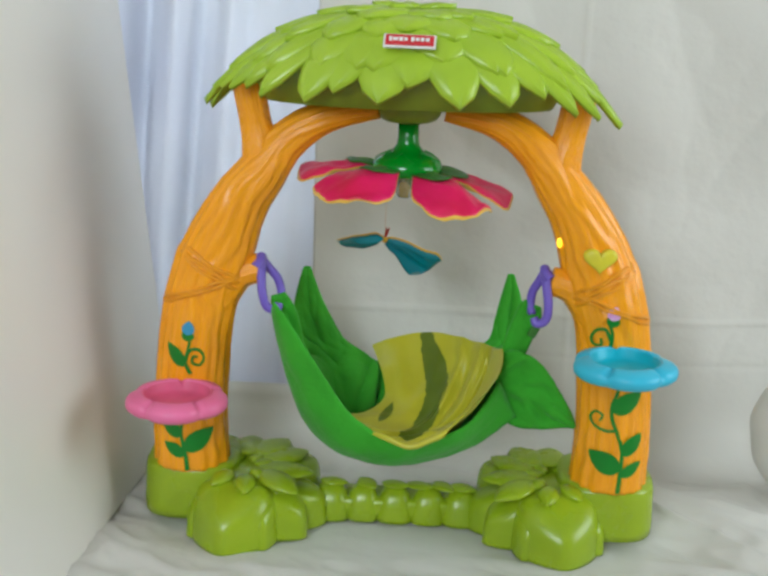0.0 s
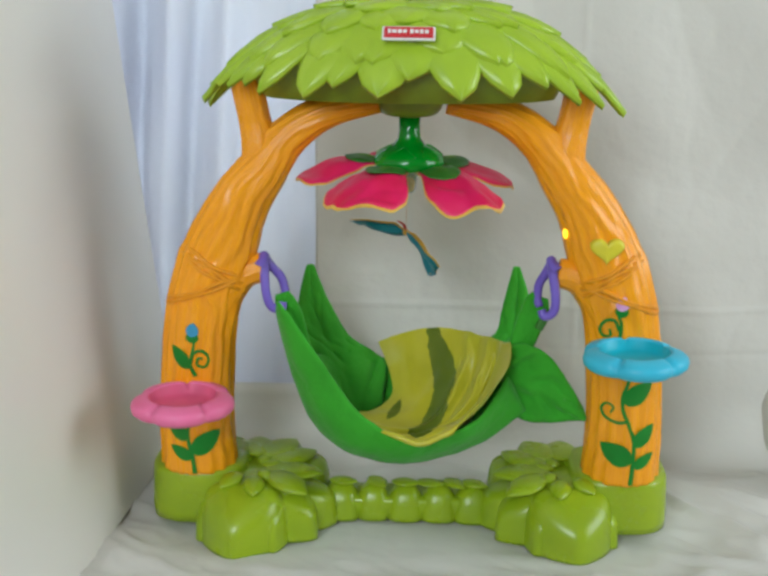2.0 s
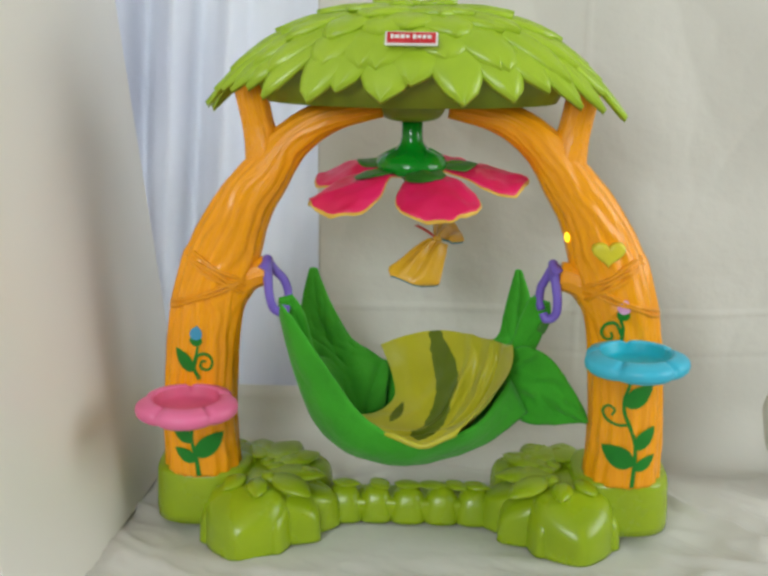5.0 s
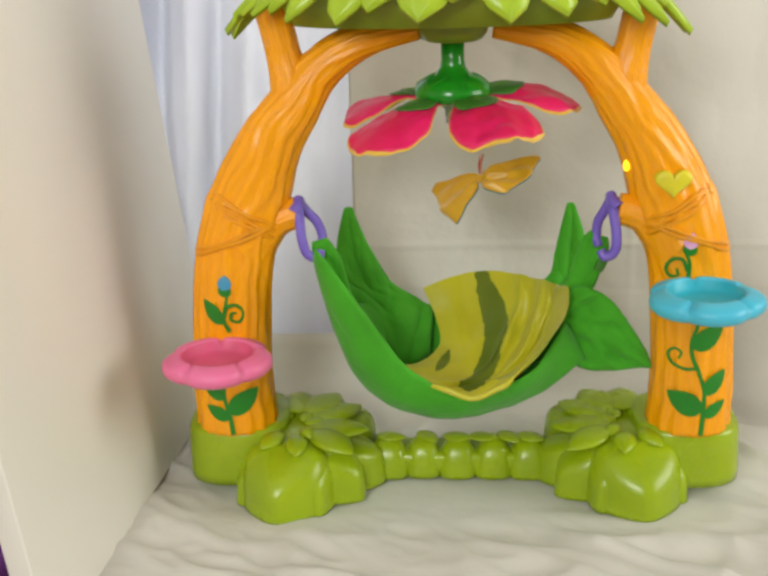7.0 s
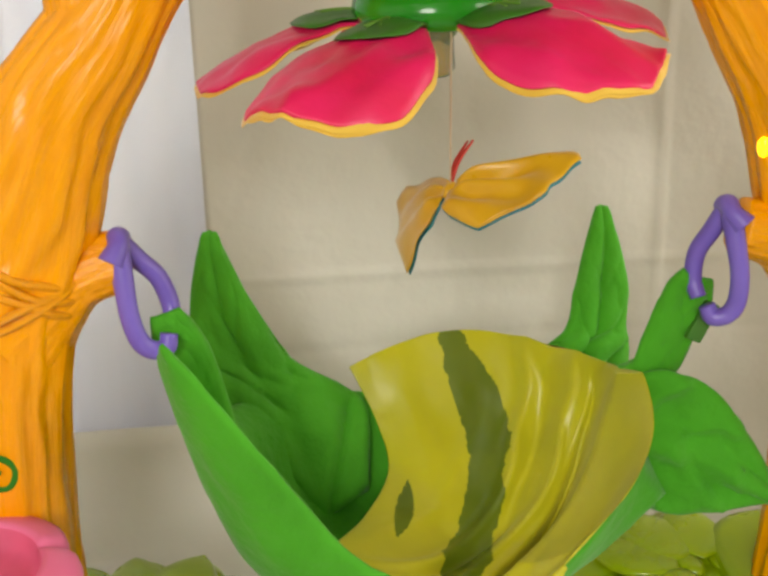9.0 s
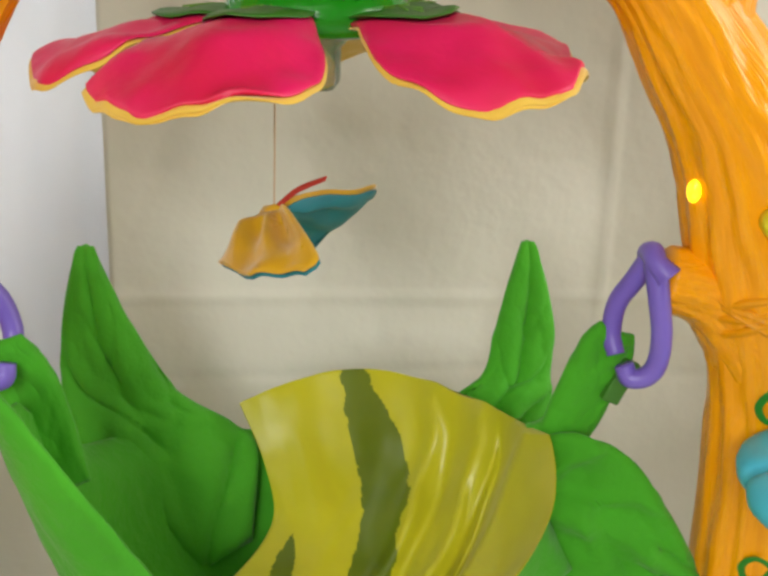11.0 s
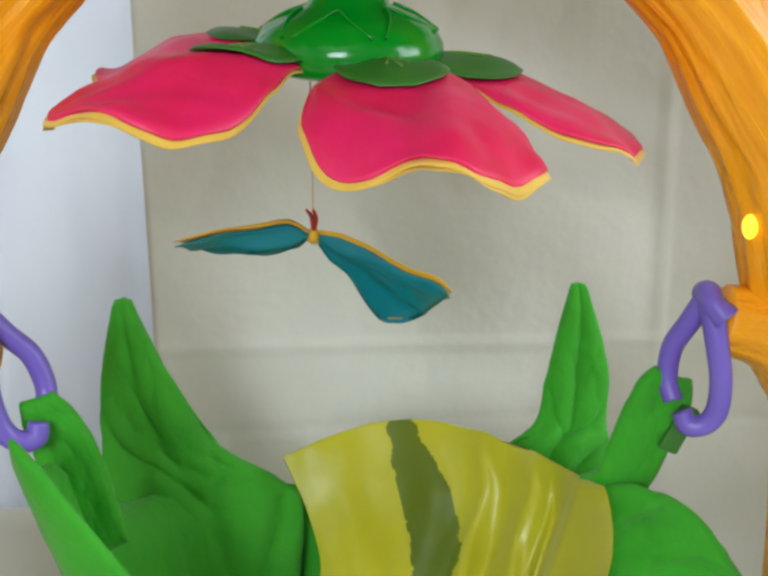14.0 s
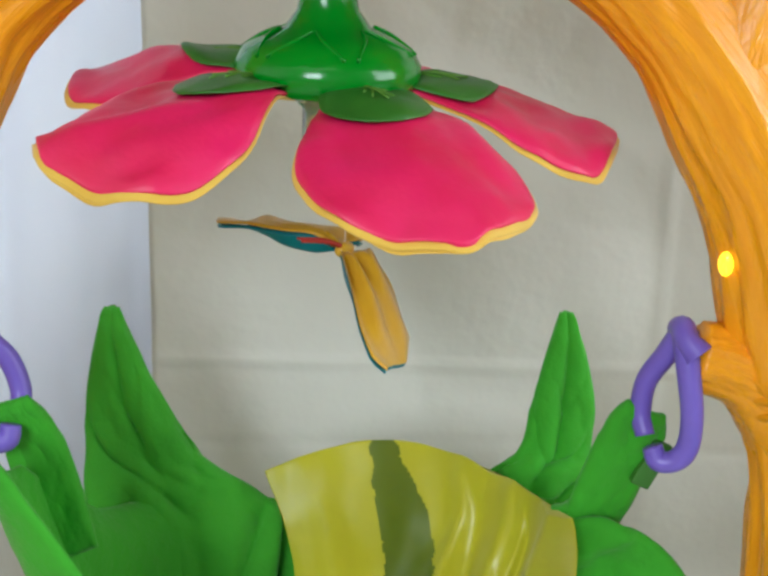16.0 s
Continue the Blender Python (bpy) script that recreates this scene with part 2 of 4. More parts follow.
def sheets():
    """The cream sheet lies on the floor, turns up at the back and hangs."""
    rows = []
    run = [("f", y) for y in np.linspace(-0.55, 0.135, 170)] + [("c", a) for a in np.linspace(8, 82, 8)] + [("w", z) for z in np.linspace(0.07, 0.95, 300)]
    xs = np.linspace(-0.30, 0.66, 300)
    for kind, k in run:
        row = []
        for x in xs:
            if kind == "f":
                row.append((x, k, sheet_floor_z(x, k)))
            elif kind == "c":
                a = radians(k)
                row.append((x, 0.135 + 0.065 * math.sin(a), 0.065 - 0.065 * math.cos(a) + 0.004 * nz(x * 9, k * 0.05)))
            else:
                d = 0.012 * nz(x * 4, k * 3, 5) + 0.005 * nz(x * 11, k * 7, 2) + 0.009 * (0.4 - abs(nz(x * 6, k * 4 + x * 2, 12))) + 0.003 * (0.4 - abs(nz(x * 17, k * 13 - x * 5, 4)))
                d += 0.0016 * math.exp(-((k - 0.117 - 0.004 * nz(x * 5, 0)) / 0.0026) ** 2) - 0.0013 * math.exp(-((x - 0.178 - 0.003 * nz(k * 5, 3)) / 0.0026) ** 2) - 0.0014 * math.exp(-((k - 0.166 - 0.003 * nz(x * 6, 9)) / 0.0026) ** 2)
                row.append((x, 0.2 + 0.05 * (k - 0.07) + d * min(1, (k - 0.05) * 8), k))
        rows.append(row)
    # the hanging part begins at the sheet's border, x = -0.112
    bm = bmesh.new()
    vs = [[bm.verts.new(p) for p in r] for r in rows]
    for i in range(len(rows) - 1):
        hang = run[i][0] == "w"
        for j in range(len(xs) - 1):
            if hang and xs[j] < -0.113:
                continue
            bm.faces.new((vs[i][j], vs[i][j + 1], vs[i + 1][j + 1], vs[i + 1][j]))
    loose = [v for v in bm.verts if not v.link_faces]
    bmesh.ops.delete(bm, geom=loose, context="VERTS")
    ob = part("sheet", bm, SHEET, normals=False)
    so = ob.modifiers.new("thickness", "SOLIDIFY")
    so.thickness = 0.0012
    tagged(ob, "creased cream cotton sheet spread under and hung behind the toy", "sheet")

    # a whiter cloth hangs beside it in long upright folds, behind its border
    rows = []
    for z in np.linspace(-0.004, 0.95, 60):
        row = []
        for x in np.linspace(-0.45, -0.06, 150):
            f = x - 0.05 * (z - 0.3)
            lean = max(0.0, -0.17 - f)
            d = 0.021 * math.sin(f * 95 + 2.2 * nz(f * 5, z * 1.5)) * min(1, lean * 12) + 0.004 * math.sin(f * 210 + 3 * nz(f * 9, z * 2, 4)) * min(1, lean * 10 + 0.25) + 0.006 * nz(f * 10, z * 4, 8)
            row.append((x, 0.229 + 0.05 * z + d, z))
        rows.append(row)
    bm = bmesh.new()
    grid(bm, rows)
    ob = part("cloth", bm, CLOTH, normals=False)
    so = ob.modifiers.new("thickness", "SOLIDIFY")
    so.thickness = 0.0012
    tagged(ob, "white cotton cloth hanging in long upright folds", "cloth")


LEAN_OUT = 6.5


def board():
    """A painted board stands beside the toy, slightly splayed."""
    a = Vector((-0.267, 0.20, 0))
    b = Vector((-0.2938, -0.255, 0))
    d = (b - a).normalized()
    out = Vector((d.y, -d.x, 0))
    if out.x > 0:
        out = -out
    bm = bmesh.new()
    slab(bm, (0, 0, 0), ((b - a).length / 2, 0.009, 0.6), 0.0015)
    ob = part("side_board", bm, PANEL)
    ang = math.degrees(math.atan2(d.y, d.x))
    mid = (a + b) / 2 + out * 0.009
    ob.matrix_world = pose(mid.x, mid.y, 0.0, 0, 0, ang) @ pose(0, 0, 0, LEAN_OUT, 0, 0) @ pose(0, 0, 0.6)
    # a short red pencil line near the foot of the board
    bm = bmesh.new()
    tube(bm, [(0.045, -0.0095, -0.586), (0.075, -0.0096, -0.588), (0.115, -0.0095, -0.587)], [0.0004, 0.0009, 0.0004], 6)
    part("pencil_line", bm, THREAD_RED, ob, "faint red pencil line")
    tagged(ob, "cream painted board standing upright beside the toy", "board")


def clutter():
    bm = bmesh.new()
    slab(bm, (0, 0, 0.025), (0.11, 0.10, 0.025), 0.010)
    ob = part("storage_box", bm, VIOLET_BOX)
    ob.matrix_world = pose(-0.455, -0.19, -0.009, 0, 0, 6)
    tagged(ob, "violet fabric storage box behind the board", "box")
    bm = bmesh.new()
    slab(bm, (0, 0, 0.03), (0.12, 0.08, 0.03), 0.004)
    ob = part("flat_carton", bm, PINK_BOX)
    ob.matrix_world = pose(-0.50, 0.02, -0.009, 0, 0, 14)
    tagged(ob, "pale pink flat carton lying on the floor behind the board", "carton")


def bundle():
    """A rumpled roll of pale fabric at the sheet's edge."""
    bm = bmesh.new()
    rows = []
    for v in np.linspace(0.02, 0.98, 26):
        r = math.sin(math.pi * v) ** 0.55
        rows.append([Vector((0.428 + 0.062 * r * math.cos(a) * (1 + 0.10 * nz(a, v * 4, 3)), 0.105 + 0.045 * r * math.sin(a), -0.002 + 0.165 * v + 0.004 * nz(v * 5, a, 6))) for a in np.linspace(0, 2 * math.pi, 40, endpoint=False)])
    grid(bm, rows, True, True)
    tagged(part("fabric_roll", bm, SHEET), "pale rumpled fabric roll resting on the sheet", "fabric roll")


room()
bundle()
sheets()
board()
clutter()

# ---- the toy: a tree arch with a leaf roof ----
TRUNK = [(0.203, 0.060, 0.0345, 0.030), (0.2035, 0.115, 0.0335, 0.029), (0.198, 0.19, 0.0325, 0.028), (0.190, 0.235, 0.0325, 0.028), (0.177, 0.272, 0.033, 0.027),
         (0.158, 0.316, 0.0268, 0.025), (0.1365, 0.347, 0.0225, 0.022), (0.113, 0.378, 0.0180, 0.018), (0.078, 0.401, 0.0145, 0.016), (0.030, 0.410, 0.0085, 0.011)]


def trunk_set(z):
    """How far back the trunk stands at height z."""
    return 0.004 * max(0.0, 1 - z / 0.2)


def trunk_front(x, z, side, lift=0.0012):
    """A point on the front of the trunk at height z."""
    zs = [r[1] for r in TRUNK[:6]]
    c, w, d = (np.interp(z, zs, [r[k] for r in TRUNK[:6]]) for k in (0, 2, 3))
    w, d = w * 1.05, d * 1.05
    k = max(-0.98, min(0.98, (x * side - c) / w))
    return Vector((x, -d * math.sqrt(1 - k * k) - lift + trunk_set(z), z))


def trunk(parent, side):
    bm = bmesh.new()
    c = spline(TRUNK, 150)
    n, rows = 72, []
    for i, (x, z, rx, ry) in enumerate(c):
        t = c[min(i + 1, 149)][:2] - c[max(i - 1, 0)][:2]
        t /= np.hypot(*t)
        nx, nzz = t[1], -t[0]
        s = i / 149
        row = []
        for a in np.linspace(0, 2 * math.pi, n, endpoint=False):
            # grain: long wavy grooves that swirl round two knots
            ph = a * 15 + 3.4 * nz(math.cos(a) * 1.6, math.sin(a) * 1.6 + 5, s * 7)
            for ka, ks in ((-1.3, 0.62), (-1.75, 0.36), (-1.9, 0.78)):
                dd = ((a if a < math.pi else a - 2 * math.pi) - ka) ** 2 * 3 + ((s - ks) * 16) ** 2
                ph += 5.0 * math.exp(-dd) * side
            g = math.sin(ph + 2 * nz(s * 18, a * 2, 3))
            k = 1 + 0.042 * g + 0.018 * nz(math.cos(a) * 2, math.sin(a) * 2, s * 12)
            if s < 0.43:
                k += 0.035 * min(1, max(0, (0.435 - s) * 90))
            row.append((side * (x + nx * rx * k * math.cos(a)), ry * k * math.sin(a) + trunk_set(z), z + nzz * rx * k * math.cos(a)))
        rows.append(row)
    grid(bm, rows, True, True)
    part("trunk", bm, BARK, parent, "orange moulded trunk with carved wood grain")

    def limb(name, pts, radii, flat=0.9):
        b2 = bmesh.new()
        cc = spline(np.column_stack([pts, radii]), 40)
        rr = []
        for i, (x, y, z, r) in enumerate(cc):
            t = Vector(cc[min(i + 1, 39)][:3] - cc[max(i - 1, 0)][:3]).normalized()
            s1 = Vector((0, 1, 0))
            s2 = t.cross(s1).normalized()
            row = []
            for a in np.linspace(0, 2 * math.pi, 40, endpoint=False):
                k = r * (1 + 0.028 * math.sin(9 * a + 3 * nz(i * 0.07, a, 2)))
                p = Vector((x, y, z)) + s1 * math.cos(a) * k * flat + s2 * math.sin(a) * k
                row.append((side * p.x, p.y, p.z))
            rr.append(row)
        grid(b2, rr, True, True)
        part(name, b2, BARK, parent)

    limb("branch", [(0.133, 0, 0.348), (0.1365, 0, 0.370), (0.1415, 0, 0.394), (0.149, 0, 0.432)], [0.0205, 0.0175, 0.0142, 0.0145])
    limb("branch", [(0.186, 0, 0.236), (0.170, 0, 0.246), (0.153, -0.001, 0.2545), (0.134, -0.002, 0.2590)], [0.033, 0.025, 0.0160, 0.0130])
    # bark bands wrapped across the fork
    zs = [r[1] for r in TRUNK[:6]]
    for zc, tilt in ((0.266, 0.50), (0.2615, 0.52), (0.257, 0.54), (0.243, -0.42), (0.239, -0.44)):
        b2 = bmesh.new()
        pts = []
        for a in np.linspace(0, 2 * math.pi, 33):
            z = zc + tilt * 0.033 * math.cos(a) + 0.0008 * math.sin(5 * a + zc * 900)
            cx, w, d = (np.interp(z, zs, [r[k] for r in TRUNK[:6]]) for k in (0, 2, 3))
            k = 1.07 if z < 0.25 else 1.045
            pts.append((side * (cx + k * w * math.cos(a)), k * d * math.sin(a), z))
        tube(b2, pts, 0.0019, 8, 70)
        part("bark_band", b2, BARK, parent)


def dome(phi, s, lift=0.0):
    """A point over the roof: phi round it, s = 0 at the top, 1 at the rim."""
    ca, sa = math.cos(phi), math.sin(phi)
    p = Vector((-0.004 + 0.183 * s * ca, 0.090 * s * sa, 0.4915 - (0.079 - 0.018 * sa * sa) * abs(s) ** 3.0))
    nrm = Vector((ca * s * 1.0 / 0.183 * 0.09, sa * s / 0.090 * 0.09, 1)).normalized()
    return p + nrm * lift


def roof_leaf(parent, phi, s0, s1, width, lift, rng):
    nu, nv = 8, 9
    top, bot = [], []
    skew = rng.uniform(-0.10, 0.10)
    for i in range(nv + 1):
        v = i / nv
        w = width * ((0.75 + 0.25 * v / 0.45) if v < 0.45 else (1 - ((v - 0.45) / 0.55) ** 2.2) ** 0.58)
        w = max(w, 0.0004)
        s = s0 + (s1 - s0) * v
        r = 0.105 + 0.06 * abs(math.cos(phi))
        rt, rb = [], []
        for j in range(nu + 1):
            u = j / nu * 2 - 1
            ph = phi + u * w / 2 / max(0.03, r * max(s, 0.3)) + skew * v * (1 if s1 > 0.5 else 0.3)
            h = lift + 0.0046 * v - 0.0034 * u * u - 0.0011 * math.exp(-(u * 7) ** 2) - 0.0004 * math.sin(abs(u) * 9 + v * 14) + 0.0008 * nz(u * 2 + phi * 9, v * 3, s0 * 5) - 0.006 * max(0, v - 0.8)
            rt.append(dome(ph, s, h))
            rb.append(dome(ph, s, h - 0.003))
        top.append(rt)
        bot.append(rb)
    bm = bmesh.new()
    rows = [t + list(reversed(b)) for t, b in zip(top, bot)]
    grid(bm, rows, True, True)
    part("leaf", bm, LIME, parent)


def roof(parent):
    bm = bmesh.new()
    rows = []
    for s, lift in ((0.02, -0.004), (0.3, -0.004), (0.6, -0.004), (0.74, -0.003), (0.80, -0.004), (0.80, -0.010), (0.7, -0.012), (0.4, -0.03), (0.2, -0.075)):
        rows.append([dome(a, s, lift) if lift > -0.011 else Vector((dome(a, s).x, dome(a, s).y, 0.4155 if s > 0.3 else 0.4135)) for a in np.linspace(0, 2 * math.pi, 72, endpoint=False)])
    grid(bm, rows, True, True)
    ob = part("roof", bm, [UNDER], parent, "lime domed shell under the leaves, coloured darker for shade")
    rng = random.Random(4)
    for count, s0, s1, width, lift, off in ((34, 0.52, 1.02, 0.032, -0.001, 0.0), (26, 0.40, 0.90, 0.033, 0.0018, 0.13), (20, 0.22, 0.70, 0.031, 0.0044, 0.05), (13, 0.06, 0.48, 0.030, 0.0068, 0.2), (7, -0.06, 0.24, 0.027, 0.0088, 0.0)):
        for k in range(count):
            phi = 2 * math.pi * (k + off + rng.uniform(-0.14, 0.14)) / count
            roof_leaf(ob, phi, s0, s1 + rng.uniform(-0.08, 0.03), width * rng.uniform(0.9, 1.15), lift + rng.uniform(-0.0008, 0.0008), rng)
    bm = bmesh.new()
    lathe(bm, [(0.004, 0.4995), (0.010, 0.503), (0.007, 0.5065), (0.001, 0.507)], 20, (-0.004, 0, -0.004))
    part("finial", bm, LIME, ob)
    # sticker: a red plate with a white border and plain white bars
    b0, b1 = dome(-math.pi / 2 - 0.02, 0.62, 0.020), dome(-math.pi / 2 - 0.02, 0.84, 0.021)
    up = (b0 - b1).normalized()
    nrm = Vector((1, 0, 0)).cross(up).normalized()
    m = Matrix((Vector((1, 0, 0)), up, nrm)).transposed().to_4x4()
    m.translation = dome(-math.pi / 2, 0.775, 0.0125) + Vector((0.001, 0, 0))
    sticker = bpy.data.objects.new("sticker", None)
    scene.collection.objects.link(sticker)
    sticker.parent = parent
    sticker.matrix_basis = m
    for name, mat, hw, hh, z in (("border", WHITE_PRINT, 0.0215, 0.0072, 0.0), ("plate", RED_PRINT, 0.0198, 0.0056, 0.0012)):
        bm = bmesh.new()
        slab(bm, (0, 0, z), (hw, hh, 0.0012), 0.0009)
        part(name, bm, mat, sticker)
    for x, w, h in ((-0.0155, 0.0012, 0.0032), (-0.0115, 0.002, 0.0024), (-0.007, 0.0016, 0.0028), (-0.003, 0.0014, 0.0022), (0.0025, 0.0014, 0.0032), (0.0065, 0.0016, 0.0022), (0.0105, 0.0014, 0.0028), (0.0145, 0.0016, 0.0026)):
        bm = bmesh.new()
        slab(bm, (x, 0, 0.0024), (w, h * 0.7, 0.0006))
        part("bar", bm, WHITE_PRINT, sticker, smooth=False)


def hub(parent):
    bm = bmesh.new()
    lathe(bm, [(0.030, 0.422), (0.0305, 0.415), (0.028, 0.406), (0.0245, 0.4015), (0.020, 0.3995), (0.006, 0.399)], 48, (-0.003, 0, 0))
    part("socket", bm, UNDER, parent, "lime cup under the roof, coloured darker for shade")
    bm = bmesh.new()
    lathe(bm, [(0.0096, 0.401), (0.0094, 0.385), (0.0105, 0.379), (0.0145, 0.3735), (0.022, 0.3705), (0.0285, 0.367), (0.0318, 0.3615), (0.0322, 0.3575), (0.030, 0.3535), (0.024, 0.3515), (0.008, 0.351)], 60, (-0.003, 0, 0))
    ob = part("stem", bm, GREEN, parent, "glossy green stem with a flared disc")
    for k in range(6):
        a = k * math.pi / 3 + 0.3
        bm = bmesh.new()
        pts = [(-0.003 + r * math.cos(a + da), r * math.sin(a + da), z) for r, da, z in ((0.030, -0.45, 0.3655), (0.022, -0.2, 0.3708), (0.0165, 0, 0.3732), (0.022, 0.2, 0.3708), (0.030, 0.45, 0.3655))]
        tube(bm, pts, 0.0007, 6, 24)
        part("leaf_ridge", bm, GREEN, ob)


def leaf_plate(bm, centre, ang, length, width, thick, tilt=0.0, point=1.0):
    """A raised leaf, blunt at the root and pointed at the tip."""
    rows = []
    ca, sa = math.cos(ang), math.sin(ang)
    nv, nu = 12, 10
    for i in range(nv + 1):
        v = i / nv
        w = max(0.0002, width / 2 * math.sin(math.pi * v ** 0.85) ** 0.8)
        ring = []
        for j in range(nu):
            b = 2 * math.pi * j / nu
            x, u, z = (v - 0.5) * length, w * math.cos(b), thick * math.sin(b) * (math.sin(math.pi * v) ** 0.6 if 0 < v < 1 else 0.05) + tilt * (v - 0.5) * length
            ring.append((centre[0] + x * ca - u * sa, centre[1] + x * sa + u * ca, centre[2] + z))
        rows.append(ring)
    grid(bm, rows, True, True)


# tip x, tip y, half width and height of each lobe of a foot, from its middle
FOOT_LOBES = [(-0.013, -0.080, 0.040, 0.0550), (0.026, -0.066, 0.0230, 0.0535), (0.062, -0.036, 0.0270, 0.0510), (0.079, 0.004, 0.0270, 0.0450), (0.060, 0.068, 0.0340, 0.0530), (0.030, 0.090, 0.0300, 0.0545),
              (-0.008, 0.092, 0.0300, 0.0560), (-0.050, -0.046, 0.0260, 0.0480), (-0.055, 0.050, 0.0280, 0.0480)]


def block(bm, c, tip, hw, h, side):
    """A rounded lobe from the middle out to its tip: upright sides, soft upper edge."""
    d = Vector((tip[0], tip[1], 0))
    ln = d.length
    d.normalize()
    n = Vector((-d.y, d.x, 0))
    slope = 0.42 if tip[1] < 0 else 0.24 if tip[1] < 0.02 else 0.06
    rows = []
    # a sloping flat top, a rounded shoulder, an upright wall
    for rho, k in ((0.03, 1.0), (0.45, 0.985), (0.68, 0.95), (0.80, 0.905), (0.87, 0.85), (0.92, 0.77), (0.955, 0.66), (0.975, 0.50), (0.99, 0.28), (1.0, 0.10), (1.01, 0.0)):
        z = h * k
        row = []
        for a in np.linspace(0, 2 * math.pi, 44, endpoint=False):
            ca, sa = math.cos(a), math.sin(a)
            u = np.sign(ca) * abs(ca) ** 0.74
            v = np.sign(sa) * abs(sa) ** 0.74
            taper = 1 - (0.58 if slope > 0.4 else 0.34) * max(0, ca) ** 1.6 - 0.04 * ca
            p = Vector((c[0], c[1], 0)) + d * (ln * 0.5 + ln * 0.5 * u * rho) + n * (hw * v * taper * rho)
            row.append((-side * p.x, p.y, z * (1 - slope * max(0, u) * rho)))
        rows.append(row)
    grid(bm, rows, True, True)


def foot(parent, side):
    cx, cy = -0.148, (0.002 if side < 0 else 0.011)
    bm = bmesh.new()
    lathe(bm, [(0.002, 0.0545), (0.030, 0.0540), (0.044, 0.0500), (0.048, 0.042), (0.049, 0.0)], 48, (-side * cx, cy, 0))
    ob = part("foot", bm, BASE_LIME, parent, "lime green lobed bush-shaped foot")
    for x, y, hw, h in FOOT_LOBES:
        bm = bmesh.new()
        block(bm, (cx, cy), (x, y), hw, h, side)
        part("lobe", bm, BASE_LIME, ob)
    for ang, dist, ln, wd, z in ((-122, 0.028, 0.026, 0.017, 0.0555), (-84, 0.032, 0.028, 0.017, 0.0550), (-40, 0.037, 0.044, 0.026, 0.0535), (0, 0.038, 0.050, 0.032, 0.0545), (42, 0.046, 0.048, 0.030, 0.0565),
                                 (68, 0.050, 0.052, 0.032, 0.0580), (96, 0.048, 0.052, 0.030, 0.0580), (22, 0.018, 0.020, 0.013, 0.0565), (-58, 0.014, 0.016, 0.011, 0.0565), (128, 0.034, 0.034, 0.022, 0.0550), (70, 0.020, 0.020, 0.012, 0.0565)):
        a = radians(ang)
        b2 = bmesh.new()
        front = ang < -30
        dist += 0.009 * front
        x, y = cx + dist * math.cos(a), cy + dist * math.sin(a)
        leaf_plate(b2, (x, y, z + 0.0012 * front - 0.0003), a, ln * 1.15, wd * 1.25, 0.0048, -0.16 if front else -0.08)
        for v in b2.verts:
            v.co.x *= -side
        part("leaf", b2, BASE_LIME, ob)
    # the socket in which the trunk stands
    bm = bmesh.new()
    rows = []
    for k, z in ((0.02, 0.063), (0.85, 0.063), (0.95, 0.0615), (0.985, 0.058), (1.0, 0.052), (1.03, 0.018), (1.02, 0.010)):
        rows.append([(side * (0.203 + 0.047 * k * np.sign(math.cos(a)) * abs(math.cos(a)) ** 0.7), 0.022 + 0.048 * k * np.sign(math.sin(a)) * abs(math.sin(a)) ** 0.7, z) for a in np.linspace(0, 2 * math.pi, 64, endpoint=False)])
    grid(bm, rows, True, True)
    part("socket", bm, BASE_LIME, parent)


def link(parent):
    """The low hedge of lobes that joins the feet."""
    bm = bmesh.new()
    slab(bm, (0.0, 0.030, 0.012), (0.09, 0.020, 0.011), 0.006)
    bar = part("hedge", bm, BASE_LIME, parent, "lime green row of small bush lobes")
    for x, w in ((-0.066, 0.019), (-0.034, 0.017), (-0.002, 0.018), (0.031, 0.018), (0.064, 0.019)):
        bm = bmesh.new()
        rows = []
        for rho in (0.03, 0.35, 0.6, 0.8, 0.92, 0.98, 1.0, 1.02, 1.03):
            z = 0.034 * (1 - rho ** 3) ** 0.45 if rho < 1 else (0.008 if rho == 1.0 else 0.004 if rho < 1.03 else 0.0)
            row = []
            for a in np.linspace(0, 2 * math.pi, 40, endpoint=False):
                r = w * (1.0 + 0.10 * math.cos(3 * a - 1.57 * 3))
                row.append((x + r * rho * math.cos(a), 0.026 + 1.3 * r * rho * math.sin(a), z))
            rows.append(row)
        grid(bm, rows, True, True)
        part("lobe", bm, BASE_LIME, bar)
    for x, ang in ((-0.064, -10), (-0.030, -55), (-0.002, -10), (0.022, -12), (0.046, -50), (0.066, -28)):
        bm = bmesh.new()
        leaf_plate(bm, (x, 0.024, 0.0345), radians(ang), 0.030, 0.019, 0.0028, 0.0)
        part("leaf", bm, BASE_LIME, bar)


